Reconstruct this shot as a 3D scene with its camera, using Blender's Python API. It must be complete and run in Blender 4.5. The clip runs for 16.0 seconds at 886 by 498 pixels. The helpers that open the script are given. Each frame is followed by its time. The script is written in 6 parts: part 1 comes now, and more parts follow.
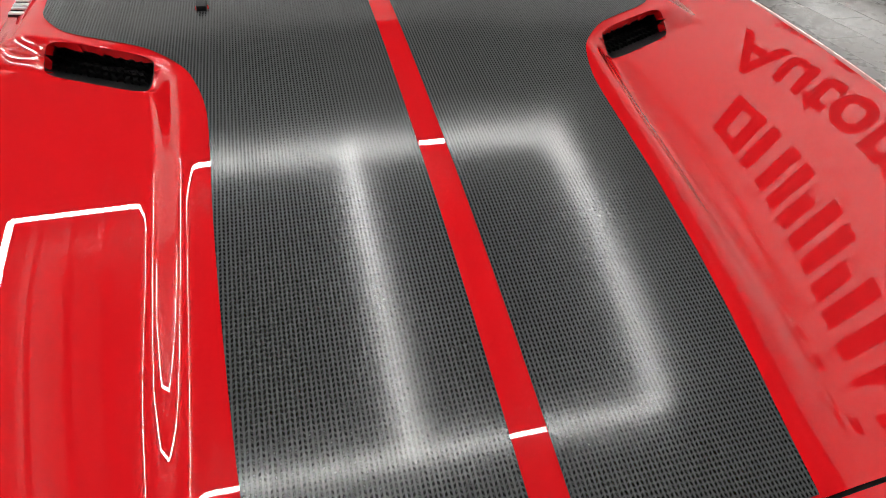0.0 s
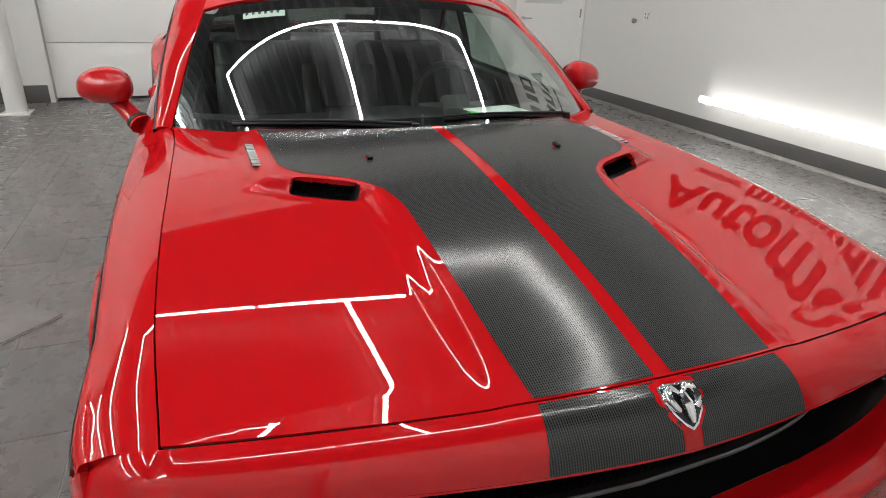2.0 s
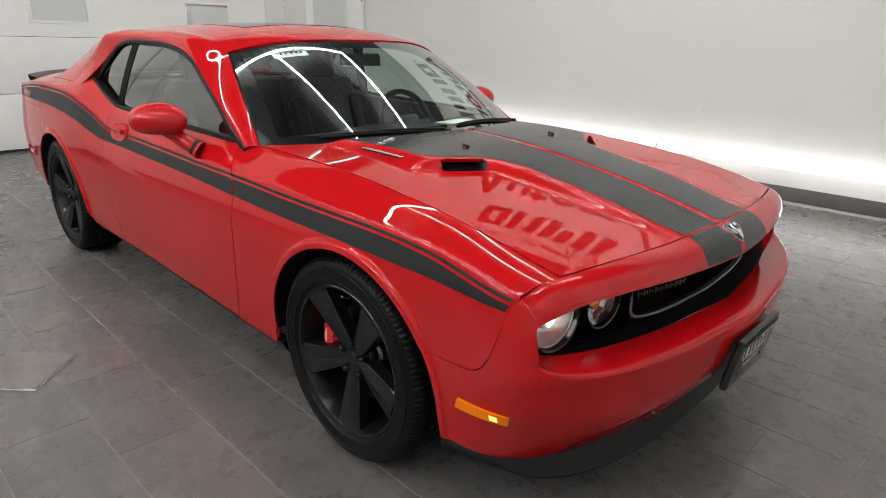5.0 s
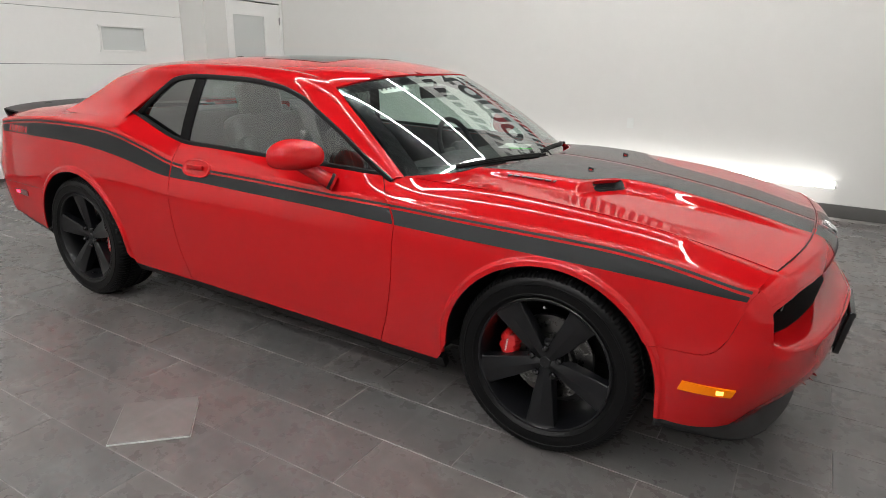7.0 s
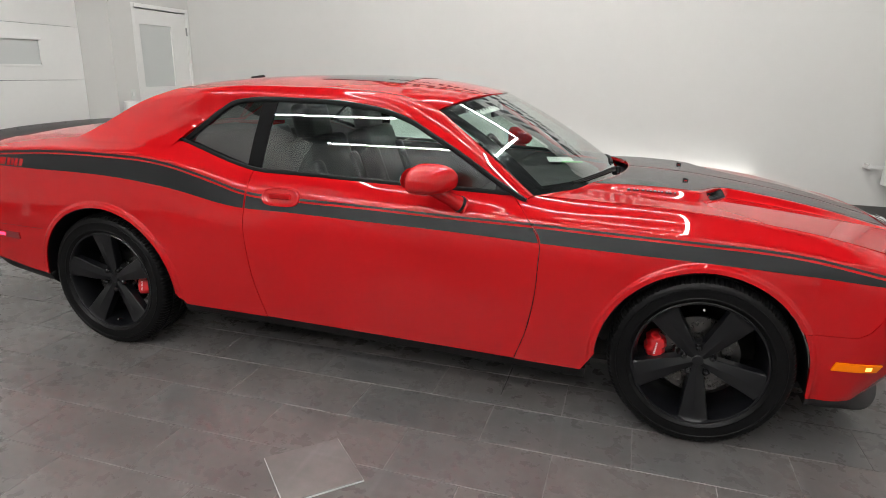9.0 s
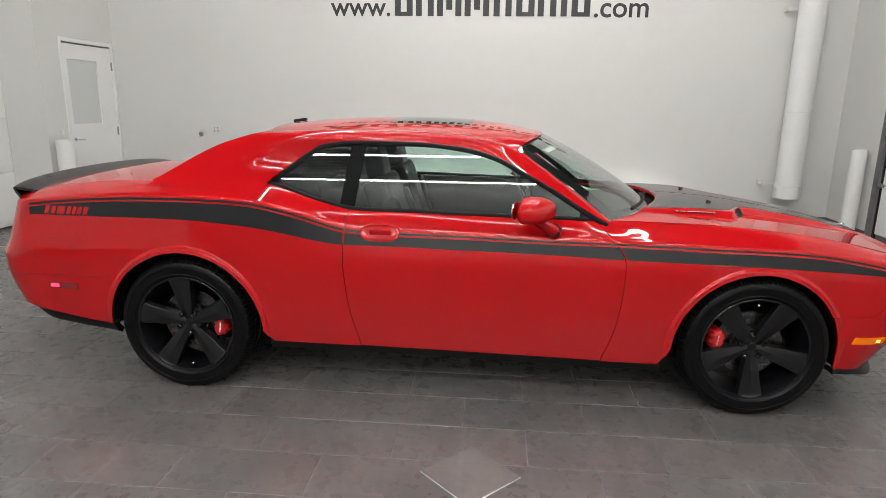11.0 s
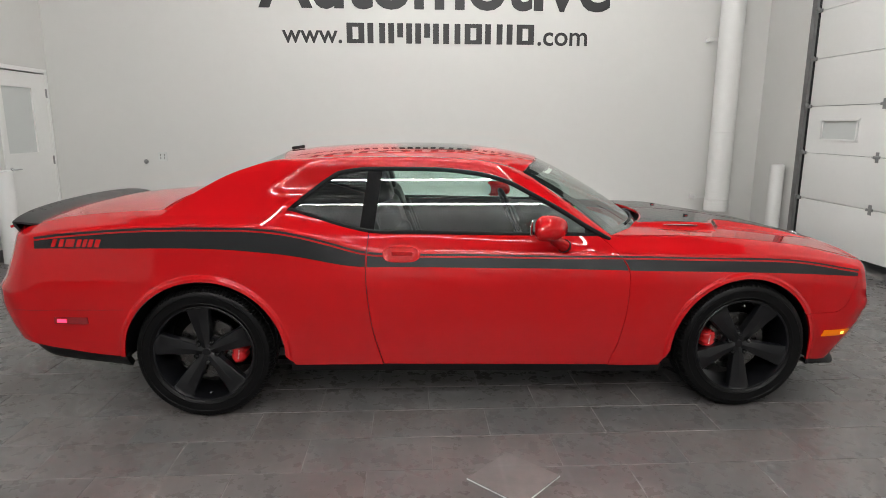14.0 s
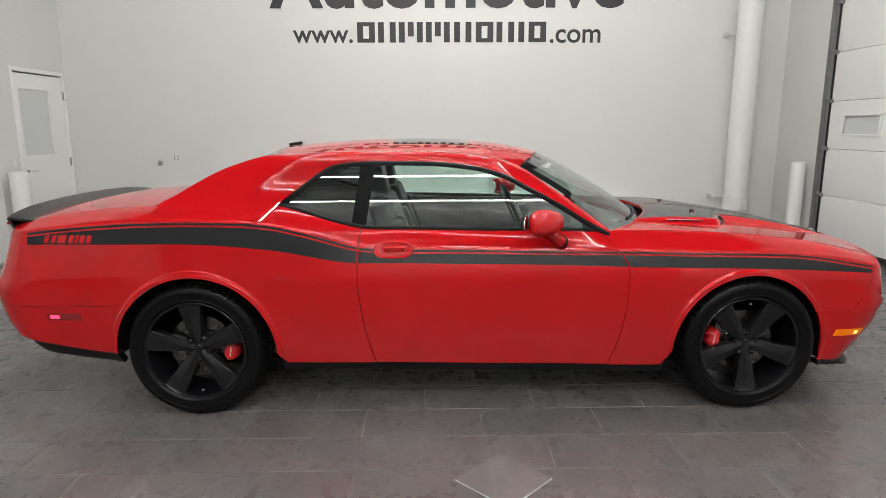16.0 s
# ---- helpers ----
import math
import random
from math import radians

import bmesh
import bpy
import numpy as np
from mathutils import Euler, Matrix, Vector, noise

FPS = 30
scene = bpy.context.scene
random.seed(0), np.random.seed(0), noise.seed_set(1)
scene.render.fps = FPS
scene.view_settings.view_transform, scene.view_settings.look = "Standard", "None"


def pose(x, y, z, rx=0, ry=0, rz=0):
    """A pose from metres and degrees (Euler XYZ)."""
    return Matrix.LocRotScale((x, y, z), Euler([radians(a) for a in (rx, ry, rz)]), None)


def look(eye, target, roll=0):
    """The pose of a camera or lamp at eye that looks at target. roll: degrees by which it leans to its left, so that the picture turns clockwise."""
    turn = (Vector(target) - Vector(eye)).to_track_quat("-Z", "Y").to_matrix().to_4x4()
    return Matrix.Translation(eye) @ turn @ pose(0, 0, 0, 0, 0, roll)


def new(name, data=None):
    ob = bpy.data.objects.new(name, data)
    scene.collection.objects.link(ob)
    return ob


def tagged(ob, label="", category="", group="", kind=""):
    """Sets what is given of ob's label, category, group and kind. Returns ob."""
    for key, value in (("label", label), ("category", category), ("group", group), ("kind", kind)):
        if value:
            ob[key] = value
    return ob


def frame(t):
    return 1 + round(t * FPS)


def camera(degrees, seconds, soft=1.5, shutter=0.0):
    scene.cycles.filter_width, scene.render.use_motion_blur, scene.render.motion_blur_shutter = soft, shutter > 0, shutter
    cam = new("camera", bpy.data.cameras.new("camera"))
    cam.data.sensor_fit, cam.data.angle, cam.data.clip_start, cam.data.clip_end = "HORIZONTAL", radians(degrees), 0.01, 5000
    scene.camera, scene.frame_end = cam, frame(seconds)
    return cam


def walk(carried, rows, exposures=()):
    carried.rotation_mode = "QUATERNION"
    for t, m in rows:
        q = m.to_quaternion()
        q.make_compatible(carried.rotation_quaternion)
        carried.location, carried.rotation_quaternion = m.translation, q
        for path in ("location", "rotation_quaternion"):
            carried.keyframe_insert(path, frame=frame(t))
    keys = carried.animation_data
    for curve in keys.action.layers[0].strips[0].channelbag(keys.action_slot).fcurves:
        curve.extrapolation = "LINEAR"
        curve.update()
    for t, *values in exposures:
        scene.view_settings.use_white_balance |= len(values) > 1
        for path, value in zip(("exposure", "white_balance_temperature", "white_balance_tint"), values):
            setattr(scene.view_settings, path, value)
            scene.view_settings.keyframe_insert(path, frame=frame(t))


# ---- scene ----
cam = camera(71.5, 16.0, soft=0.9)
PATH = [
    (0, (2.433, -0.168, 1.343), (0.958, 0.258, 0.061), 2.8),
    (0.5, (2.552, -0.232, 1.391), (0.97, 0.261, 0.272), 3.3),
    (1, (2.701, -0.321, 1.465), (0.989, 0.184, 0.563), 2.3),
    (1.5, (2.871, -0.498, 1.462), (1.13, 0.063, 0.652), 2.1),
    (2, (2.928, -0.653, 1.429), (1.214, 0.003, 0.634), 1.9),
    (2.5, (2.943, -0.853, 1.422), (1.282, -0.03, 0.67), 1.9),
    (3, (3.025, -1.13, 1.406), (1.408, -0.175, 0.717), 1.8),
    (3.5, (3.109, -1.398, 1.379), (1.554, -0.339, 0.701), 1.7),
    (6, (2.643, -2.468, 1.417), (1.511, -0.94, 0.798), 1.3),
    (6.5, (2.419, -2.731, 1.45), (1.372, -1.14, 0.842), 1.2),
    (7, (2.195, -2.905, 1.439), (1.225, -1.257, 0.853), 1.5),
    (7.5, (1.899, -2.982, 1.434), (1.02, -1.282, 0.854), 1.3),
    (8, (1.636, -3.135, 1.446), (0.868, -1.379, 0.875), 1.2),
    (8.5, (1.396, -3.321, 1.486), (0.743, -1.517, 0.922), 1.1),
    (9, (1.13, -3.399, 1.473), (0.576, -1.559, 0.92), 1.2),
    (9.5, (0.884, -3.528, 1.486), (0.423, -1.654, 0.964), 1.0),
    (12, (-0.2, -4.029, 1.564), (-0.195, -2.078, 1.122), 0.7),
    (12.5, (-0.288, -3.994, 1.557), (-0.236, -2.04, 1.132), 0.5),
    (13, (-0.345, -3.981, 1.549), (-0.273, -2.026, 1.136), 0.4),
    (13.5, (-0.363, -4.037, 1.567), (-0.273, -2.081, 1.161), 0.3),
    (14, (-0.367, -4.101, 1.569), (-0.264, -2.143, 1.171), 0.2),
    (14.5, (-0.322, -4.052, 1.544), (-0.254, -2.092, 1.151), -0.0),
    (15, (-0.284, -4.056, 1.536), (-0.272, -2.094, 1.145), -0.2),
    (15.5, (-0.233, -4.053, 1.531), (-0.214, -2.091, 1.14), -0.2),
    (16, (-0.207, -4.043, 1.519), (-0.179, -2.082, 1.13), -0.3),
]
walk(cam, [(t, look(eye, target, roll)) for t, eye, target, roll in PATH], [(0.0, 0.10), (1.0, 0.08), (1.6, -0.10), (2.4, -0.16), (3.6, -0.13), (5.8, -0.06), (7.0, 0.0), (9.5, 0.0), (12.0, -0.05), (13.0, -0.01), (14.2, -0.14), (15.0, -0.15), (16.0, -0.06)])
# exposure, world and lights
scene.view_settings.exposure = 0.0
world = bpy.data.worlds.new("world")
scene.world = world
world.use_nodes = True
world.node_tree.nodes["Background"].inputs[0].default_value = (0.9, 0.95, 1.0, 1)
world.node_tree.nodes["Background"].inputs[1].default_value = 0.05


# ---- materials ----
def mat(name, color, rough=0.5, metal=0.0, **more):
    m = bpy.data.materials.new(name)
    m.use_nodes = True
    b = m.node_tree.nodes["Principled BSDF"]
    b.inputs["Base Color"].default_value = (*color, 1)
    b.inputs["Roughness"].default_value = rough
    b.inputs["Metallic"].default_value = metal
    for key, value in more.items():
        b.inputs[key.replace("_", " ")].default_value = value
    return m


def node(m, kind, operation="", data_type="", **values):
    n = m.node_tree.nodes.new(kind)
    if operation:
        n.operation = operation
    if data_type:
        n.data_type = data_type
    for key, value in values.items():
        n.inputs[int(key[3:])].default_value = value
    return n


def wire(m, a, b):
    m.node_tree.links.new(a, b)


def shader(m):
    return m.node_tree.nodes["Principled BSDF"]


def varied(m, scale=3.0, amount=0.12, rough_amount=0.1, bump=0.0, bump_scale=60.0, random_piece=0.0):
    """Two scales of noise on the colour, a change of gloss and a fine relief."""
    b = shader(m)
    co = node(m, "ShaderNodeTexCoord")
    n1 = node(m, "ShaderNodeTexNoise")
    n1.inputs["Scale"].default_value = scale
    n1.inputs["Detail"].default_value = 6
    n2 = node(m, "ShaderNodeTexNoise")
    n2.inputs["Scale"].default_value = scale * 14
    n2.inputs["Detail"].default_value = 4
    wire(m, co.outputs["Object"], n1.inputs["Vector"])
    wire(m, co.outputs["Object"], n2.inputs["Vector"])
    add = node(m, "ShaderNodeMath", operation="ADD")
    wire(m, n1.outputs["Fac"], add.inputs[0])
    half = node(m, "ShaderNodeMath", operation="MULTIPLY", in_1=0.5)
    wire(m, n2.outputs["Fac"], half.inputs[0])
    wire(m, half.outputs[0], add.inputs[1])
    last = add.outputs[0]
    if random_piece:
        info = node(m, "ShaderNodeObjectInfo")
        piece = node(m, "ShaderNodeMath", operation="MULTIPLY_ADD", in_1=random_piece, in_2=-random_piece / 2)
        wire(m, info.outputs["Random"], piece.inputs[0])
        more = node(m, "ShaderNodeMath", operation="ADD")
        wire(m, last, more.inputs[0])
        wire(m, piece.outputs[0], more.inputs[1])
        last = more.outputs[0]
    span = node(m, "ShaderNodeMapRange", in_1=0.35, in_2=1.15, in_3=1 - amount, in_4=1 + amount)
    wire(m, last, span.inputs[0])
    mix = node(m, "ShaderNodeVectorMath", operation="SCALE")
    mix.inputs[0].default_value = b.inputs["Base Color"].default_value[:3]
    wire(m, span.outputs[0], mix.inputs["Scale"])
    wire(m, mix.outputs[0], b.inputs["Base Color"])
    r = b.inputs["Roughness"].default_value
    gloss = node(m, "ShaderNodeMapRange", in_1=0.35, in_2=1.15, in_3=r - rough_amount, in_4=r + rough_amount)
    wire(m, add.outputs[0], gloss.inputs[0])
    wire(m, gloss.outputs[0], b.inputs["Roughness"])
    if bump:
        n3 = node(m, "ShaderNodeTexNoise")
        n3.inputs["Scale"].default_value = bump_scale
        n3.inputs["Detail"].default_value = 5
        wire(m, co.outputs["Object"], n3.inputs["Vector"])
        bp = node(m, "ShaderNodeBump")
        bp.inputs["Strength"].default_value = bump
        bp.inputs["Distance"].default_value = 0.004
        wire(m, n3.outputs["Fac"], bp.inputs["Height"])
        wire(m, bp.outputs[0], b.inputs["Normal"])
    return m


def glow(name, color, strength):
    m = mat(name, [c * 0.5 for c in color], 0.4)
    b = shader(m)
    b.inputs["Emission Color"].default_value = (*color, 1)
    b.inputs["Emission Strength"].default_value = strength
    return m


RED = mat("red_paint", (0.455, 0.0052, 0.0078), 0.32, 0.0, Coat_Weight=1.0, Coat_Roughness=0.006, Coat_IOR=1.46, Specular_IOR_Level=0.0)
_n = node(RED, "ShaderNodeTexNoise")
_n.inputs["Scale"].default_value = 900.0
_s = node(RED, "ShaderNodeMapRange", in_1=0.3, in_2=0.7, in_3=0.28, in_4=0.38)
wire(RED, _n.outputs["Fac"], _s.inputs[0])
wire(RED, _s.outputs[0], shader(RED).inputs["Roughness"])


def carbon(name, color, rough, cell, coat):
    """Vinyl with a twill weave: slanted threads that change direction from one strand to the next."""
    m = mat(name, color, rough, 0.0, Coat_Weight=coat, Coat_Roughness=0.135, Specular_IOR_Level=0.05)
    co = node(m, "ShaderNodeTexCoord")
    sep = node(m, "ShaderNodeSeparateXYZ")
    wire(m, co.outputs["Object"], sep.inputs[0])
    along = node(m, "ShaderNodeMath", operation="SUBTRACT")
    wire(m, sep.outputs["X"], along.inputs[0])
    wire(m, sep.outputs["Z"], along.inputs[1])
    fx = node(m, "ShaderNodeMath", operation="MULTIPLY", in_1=1 / (0.72 * cell))
    wire(m, along.outputs[0], fx.inputs[0])
    fy = node(m, "ShaderNodeMath", operation="MULTIPLY", in_1=2 / cell)
    wire(m, sep.outputs["Y"], fy.inputs[0])
    strand = node(m, "ShaderNodeMath", operation="PINGPONG", in_1=1.0)
    wire(m, fy.outputs[0], strand.inputs[0])
    slant = node(m, "ShaderNodeMath", operation="MULTIPLY_ADD", in_1=0.55)
    wire(m, strand.outputs[0], slant.inputs[0])
    wire(m, fx.outputs[0], slant.inputs[2])
    thread = node(m, "ShaderNodeMath", operation="PINGPONG", in_1=0.5)
    wire(m, slant.outputs[0], thread.inputs[0])
    off = node(m, "ShaderNodeMath", operation="SUBTRACT", in_1=0.5)
    wire(m, strand.outputs[0], off.inputs[0])
    side = node(m, "ShaderNodeMath", operation="ABSOLUTE")
    wire(m, off.outputs[0], side.inputs[0])
    ridge = node(m, "ShaderNodeMapRange", in_1=0.14, in_2=0.34, in_3=0.0, in_4=0.40)
    wire(m, side.outputs[0], ridge.inputs[0])
    faint = node(m, "ShaderNodeMath", operation="MULTIPLY", in_1=0.62)
    wire(m, thread.outputs[0], faint.inputs[0])
    both = node(m, "ShaderNodeMath", operation="MAXIMUM")
    wire(m, faint.outputs[0], both.inputs[0])
    wire(m, ridge.outputs[0], both.inputs[1])
    tone = node(m, "ShaderNodeMapRange", in_1=0.12, in_2=0.34, in_3=0.05, in_4=2.1)
    wire(m, both.outputs[0], tone.inputs[0])
    mix = node(m, "ShaderNodeVectorMath", operation="SCALE")
    mix.inputs[0].default_value = color
    wire(m, tone.outputs[0], mix.inputs["Scale"])
    wire(m, mix.outputs[0], shader(m).inputs["Base Color"])
    bp = node(m, "ShaderNodeBump")
    bp.inputs["Strength"].default_value = 0.12
    bp.inputs["Distance"].default_value = 0.0004
    wire(m, both.outputs[0], bp.inputs["Height"])
    wire(m, bp.outputs[0], shader(m).inputs["Normal"])
    return m


CARBON = carbon("carbon_vinyl", (0.0205, 0.0214, 0.0222), 0.50, 0.0086, 0.70)
STRIPE = varied(mat("satin_vinyl", (0.014, 0.0148, 0.016), 0.40, 0.0, Specular_IOR_Level=0.28), 8, 0.1, 0.04)
BLACK = varied(mat("black_plastic", (0.004, 0.004, 0.0045), 0.45, 0.0, Specular_IOR_Level=0.3), 12, 0.2, 0.08, 0.15, 300)
GLOSSBLACK = mat("gloss_black", (0.008, 0.008, 0.009), 0.08)
RUBBER = varied(mat("tyre_rubber", (0.0035, 0.0035, 0.0038), 0.38, 0.0, Specular_IOR_Level=0.15), 9, 0.25, 0.08, 0.1, 180)
WHEELBLACK = mat("wheel_satin_black", (0.0042, 0.0044, 0.0056), 0.29, 0.0, Specular_IOR_Level=0.44)
SPOILERBLACK = varied(mat("spoiler_black", (0.014, 0.014, 0.015), 0.30), 12, 0.15, 0.06)
CHROME = varied(mat("chrome", (0.75, 0.76, 0.78), 0.12, 1.0), 20, 0.04, 0.04)
SILVER = mat("silver_trim", (0.28, 0.29, 0.30), 0.26, 0.5)
MATT = mat("matt_black", (0.0025, 0.0025, 0.0028), 0.6, 0.0, Specular_IOR_Level=0.12)
BADGE = mat("bright_badge", (0.66, 0.67, 0.68), 0.22, 0.45)
STEEL = varied(mat("brake_steel", (0.13, 0.127, 0.124), 0.28, 1.0), 20, 0.2, 0.08)
CALIPER = mat("caliper_red", (0.55, 0.012, 0.015), 0.3, 0.0, Coat_Weight=0.6, Coat_Roughness=0.1)
AMBER = mat("amber_lens", (0.85, 0.17, 0.001), 0.25, 0.0, Coat_Weight=0.15, Specular_IOR_Level=0.2, Emission_Color=(1.0, 0.36, 0.0, 1), Emission_Strength=0.10)
AMBERGLOW = glow("amber_glow", (1.0, 0.55, 0.10), 2.6)
REDLENS = mat("red_lens", (0.22, 0.006, 0.01), 0.1, 0.0, Coat_Weight=1.0)
REDGLOW = glow("red_glow", (1.0, 0.03, 0.09), 3.2)
LAMPGLOW = glow("lamp_glow", (1.0, 0.92, 0.78), 6.0)
BOWL = mat("lamp_reflector", (0.86, 0.87, 0.86), 0.22, 0.85)
DIMBADGE = mat("dim_badge", (0.20, 0.20, 0.205), 0.30, 0.7)
SEATMAT = varied(mat("dark_leather", (0.015, 0.015, 0.0165), 0.5), 14, 0.2, 0.08, 0.2, 220)
GREYTRIM = varied(mat("grey_trim", (0.10, 0.10, 0.10), 0.6), 10, 0.15, 0.08)
MIRROR = mat("mirror_silver", (0.85, 0.86, 0.87), 0.02, 1.0)
PALE = mat("pale_plastic", (0.62, 0.64, 0.62), 0.4)
PAPER = mat("paper_sticker", (0.78, 0.84, 0.78), 0.6)
INK = mat("ink", (0.03, 0.03, 0.04), 0.5)
GREEN = mat("green_tag", (0.06, 0.6, 0.08), 0.5)
WHITEPRINT = mat("white_print", (0.75, 0.75, 0.76), 0.4)


def glass(name, tint, dark, shine_ior=1.6):
    """A thin pane: clear view mixed with a mirror-like gloss."""
    m = bpy.data.materials.new(name)
    m.use_nodes = True
    nt = m.node_tree
    nt.nodes.remove(nt.nodes["Principled BSDF"])
    clear = node(m, "ShaderNodeBsdfTransparent")
    clear.inputs[0].default_value = (*[c * dark for c in tint], 1)
    shine = node(m, "ShaderNodeBsdfGlossy")
    shine.inputs["Roughness"].default_value = 0.0
    facing = node(m, "ShaderNodeLayerWeight")
    facing.inputs["Blend"].default_value = 0.5
    grazing = node(m, "ShaderNodeMath", operation="POWER", in_1=2.5)
    wire(m, facing.outputs["Facing"], grazing.inputs[0])
    least = ((shine_ior - 1) / (shine_ior + 1))**2
    gloss = node(m, "ShaderNodeMath", operation="MULTIPLY_ADD", in_1=1 - least, in_2=least)
    wire(m, grazing.outputs[0], gloss.inputs[0])
    mix = node(m, "ShaderNodeMixShader")
    wire(m, gloss.outputs[0], mix.inputs[0])
    wire(m, clear.outputs[0], mix.inputs[1])
    wire(m, shine.outputs[0], mix.inputs[2])
    wire(m, mix.outputs[0], nt.nodes["Material Output"].inputs[0])
    return m


GLASS = glass("car_glass", (0.84, 1.0, 0.93), 0.92, 1.95)
SCREENGLASS = glass("windscreen_glass", (0.86, 1.0, 0.94), 0.92, 2.3)
DARKGLASS = glass("tinted_glass", (0.88, 0.97, 0.93), 0.26, 1.8)
LENS = glass("lamp_lens", (1, 1, 1), 0.95)
ROOFGLASS = mat("roof_glass", (0.012, 0.014, 0.015), 0.03)


# ---- mesh helpers ----
def spline(keys):
    """A natural cubic spline through a few keys."""
    xs, ys = np.array([k[0] for k in keys], float), np.array([k[1] for k in keys], float)
    n = len(xs)
    h = np.diff(xs)
    a = np.eye(n)
    r = np.zeros(n)
    for i in range(1, n - 1):
        a[i, i - 1:i + 2] = h[i - 1], 2 * (h[i - 1] + h[i]), h[i]
        r[i] = 6 * ((ys[i + 1] - ys[i]) / h[i] - (ys[i] - ys[i - 1]) / h[i - 1])
    m = np.linalg.solve(a, r)

    def f(x):
        x = np.clip(np.asarray(x, float), xs[0], xs[-1])
        i = np.clip(np.searchsorted(xs, x) - 1, 0, n - 2)
        d0, d1, hh = x - xs[i], xs[i + 1] - x, h[i]
        return (m[i] * d1**3 + m[i + 1] * d0**3) / (6 * hh) + (ys[i] / hh - m[i] * hh / 6) * d1 + (ys[i + 1] / hh - m[i + 1] * hh / 6) * d0
    return f


def soft(keys):
    """A smooth curve through a few keys that never overshoots."""
    xs, ys = np.array([k[0] for k in keys], float), np.array([k[1] for k in keys], float)
    h, d = np.diff(xs), np.diff(ys) / np.diff(xs)
    m = np.zeros(len(xs))
    for i in range(1, len(xs) - 1):
        if d[i - 1] * d[i] > 0:
            w1, w2 = 2 * h[i] + h[i - 1], h[i] + 2 * h[i - 1]
            m[i] = (w1 + w2) / (w1 / d[i - 1] + w2 / d[i])
    m[0], m[-1] = d[0], d[-1]

    def f(x):
        x = np.clip(np.asarray(x, float), xs[0], xs[-1])
        i = np.clip(np.searchsorted(xs, x) - 1, 0, len(xs) - 2)
        t = (x - xs[i]) / h[i]
        return (ys[i] * (1 + 2 * t) * (1 - t)**2 + h[i] * m[i] * t * (1 - t)**2 + ys[i + 1] * t * t * (3 - 2 * t) + h[i] * m[i + 1] * t * t * (t - 1))
    return f


def step(a, b, x):
    t = np.clip((np.asarray(x, float) - a) / (b - a), 0, 1)
    return t * t * t * (t * (6 * t - 15) + 10)


def put_mesh(name, verts, faces, material, parent, label="", smooth=True, sharp=None):
    me = bpy.data.meshes.new(name)
    me.from_pydata([tuple(v) for v in verts], [], faces)
    me.validate()
    me.polygons.foreach_set("use_smooth", [smooth] * len(me.polygons))
    if sharp and smooth:
        me.set_sharp_from_angle(angle=radians(sharp))
    me.materials.append(material)
    ob = new(name, me)
    ob.parent = parent
    if label:
        tagged(ob, label)
    return ob


def part(name, bm, material, parent, label="", sharp=35):
    me = bpy.data.meshes.new(name)
    bm.normal_update()
    bm.to_mesh(me)
    bm.free()
    me.polygons.foreach_set("use_smooth", [True] * len(me.polygons))
    me.set_sharp_from_angle(angle=radians(sharp))
    me.materials.append(material)
    ob = new(name, me)
    ob.parent = parent
    if label:
        tagged(ob, label)
    return ob


def thing(name, label, category, at=(0, 0, 0), group="", kind=""):
    e = new(name)
    e.location = at
    e.empty_display_size = 0.1
    return tagged(e, label, category, group, kind)


def grid_normals(p, about):
    du, dv = np.gradient(p, axis=0), np.gradient(p, axis=1)
    n = np.cross(du, dv)
    n /= np.linalg.norm(n, axis=-1, keepdims=True) + 1e-12
    if (n * (p - np.asarray(about))).sum() < 0:
        n = -n
        return n, True
    return n, False


def panel(name, p, material, parent, label="", flange=0.014, keep=None, about=(0, 0, 0.55), lift=0.0, sharp=None):
    """A sheet from a grid of points, with its rim turned inwards. keep: which quads stay."""
    p = np.asarray(p, float)
    nu, nv = p.shape[:2]
    n, flip = grid_normals(p, about)
    if lift:
        p = p + n * lift
    verts = list(p.reshape(-1, 3))
    keep = np.ones((nu - 1, nv - 1), bool) if keep is None else keep
    faces, edges = [], {}
    for i in range(nu - 1):
        for j in range(nv - 1):
            if not keep[i, j]:
                continue
            q = [i * nv + j, (i + 1) * nv + j, (i + 1) * nv + j + 1, i * nv + j + 1]
            if flip:
                q.reverse()
            faces.append(q)
            for a, b in zip(q, q[1:] + q[:1]):
                if (b, a) in edges:
                    del edges[(b, a)]
                else:
                    edges[(a, b)] = 1
    if flange:
        flat_n = n.reshape(-1, 3)
        top, low = {}, {}
        for a, b in edges:
            for v in (a, b):
                if v not in top:
                    top[v] = len(verts)
                    verts.append(verts[v])
                    low[v] = len(verts)
                    verts.append(verts[v] - flat_n[v] * flange)
            faces.append([top[b], top[a], low[a], low[b]])
    used = sorted({v for f in faces for v in f})
    index = {v: i for i, v in enumerate(used)}
    return put_mesh(name, [verts[v] for v in used], [[index[v] for v in f] for f in faces], material, parent, label, sharp=sharp)


def box(bm, size, m=None, bevel=0.0, segments=2):
    made = bmesh.ops.create_cube(bm, size=1.0, matrix=(m or Matrix()) @ Matrix.Diagonal((*size, 1)))["verts"]
    if bevel:
        bmesh.ops.bevel(bm, geom=list({e for v in made for e in v.link_edges}), offset=bevel, segments=segments, affect="EDGES", profile=0.6)
    return bm


def cyl(bm, r1, r2, depth, m=None, segments=24, caps=True):
    bmesh.ops.create_cone(bm, cap_ends=caps, segments=segments, radius1=r1, radius2=r2, depth=depth, matrix=m or Matrix())
    return bm


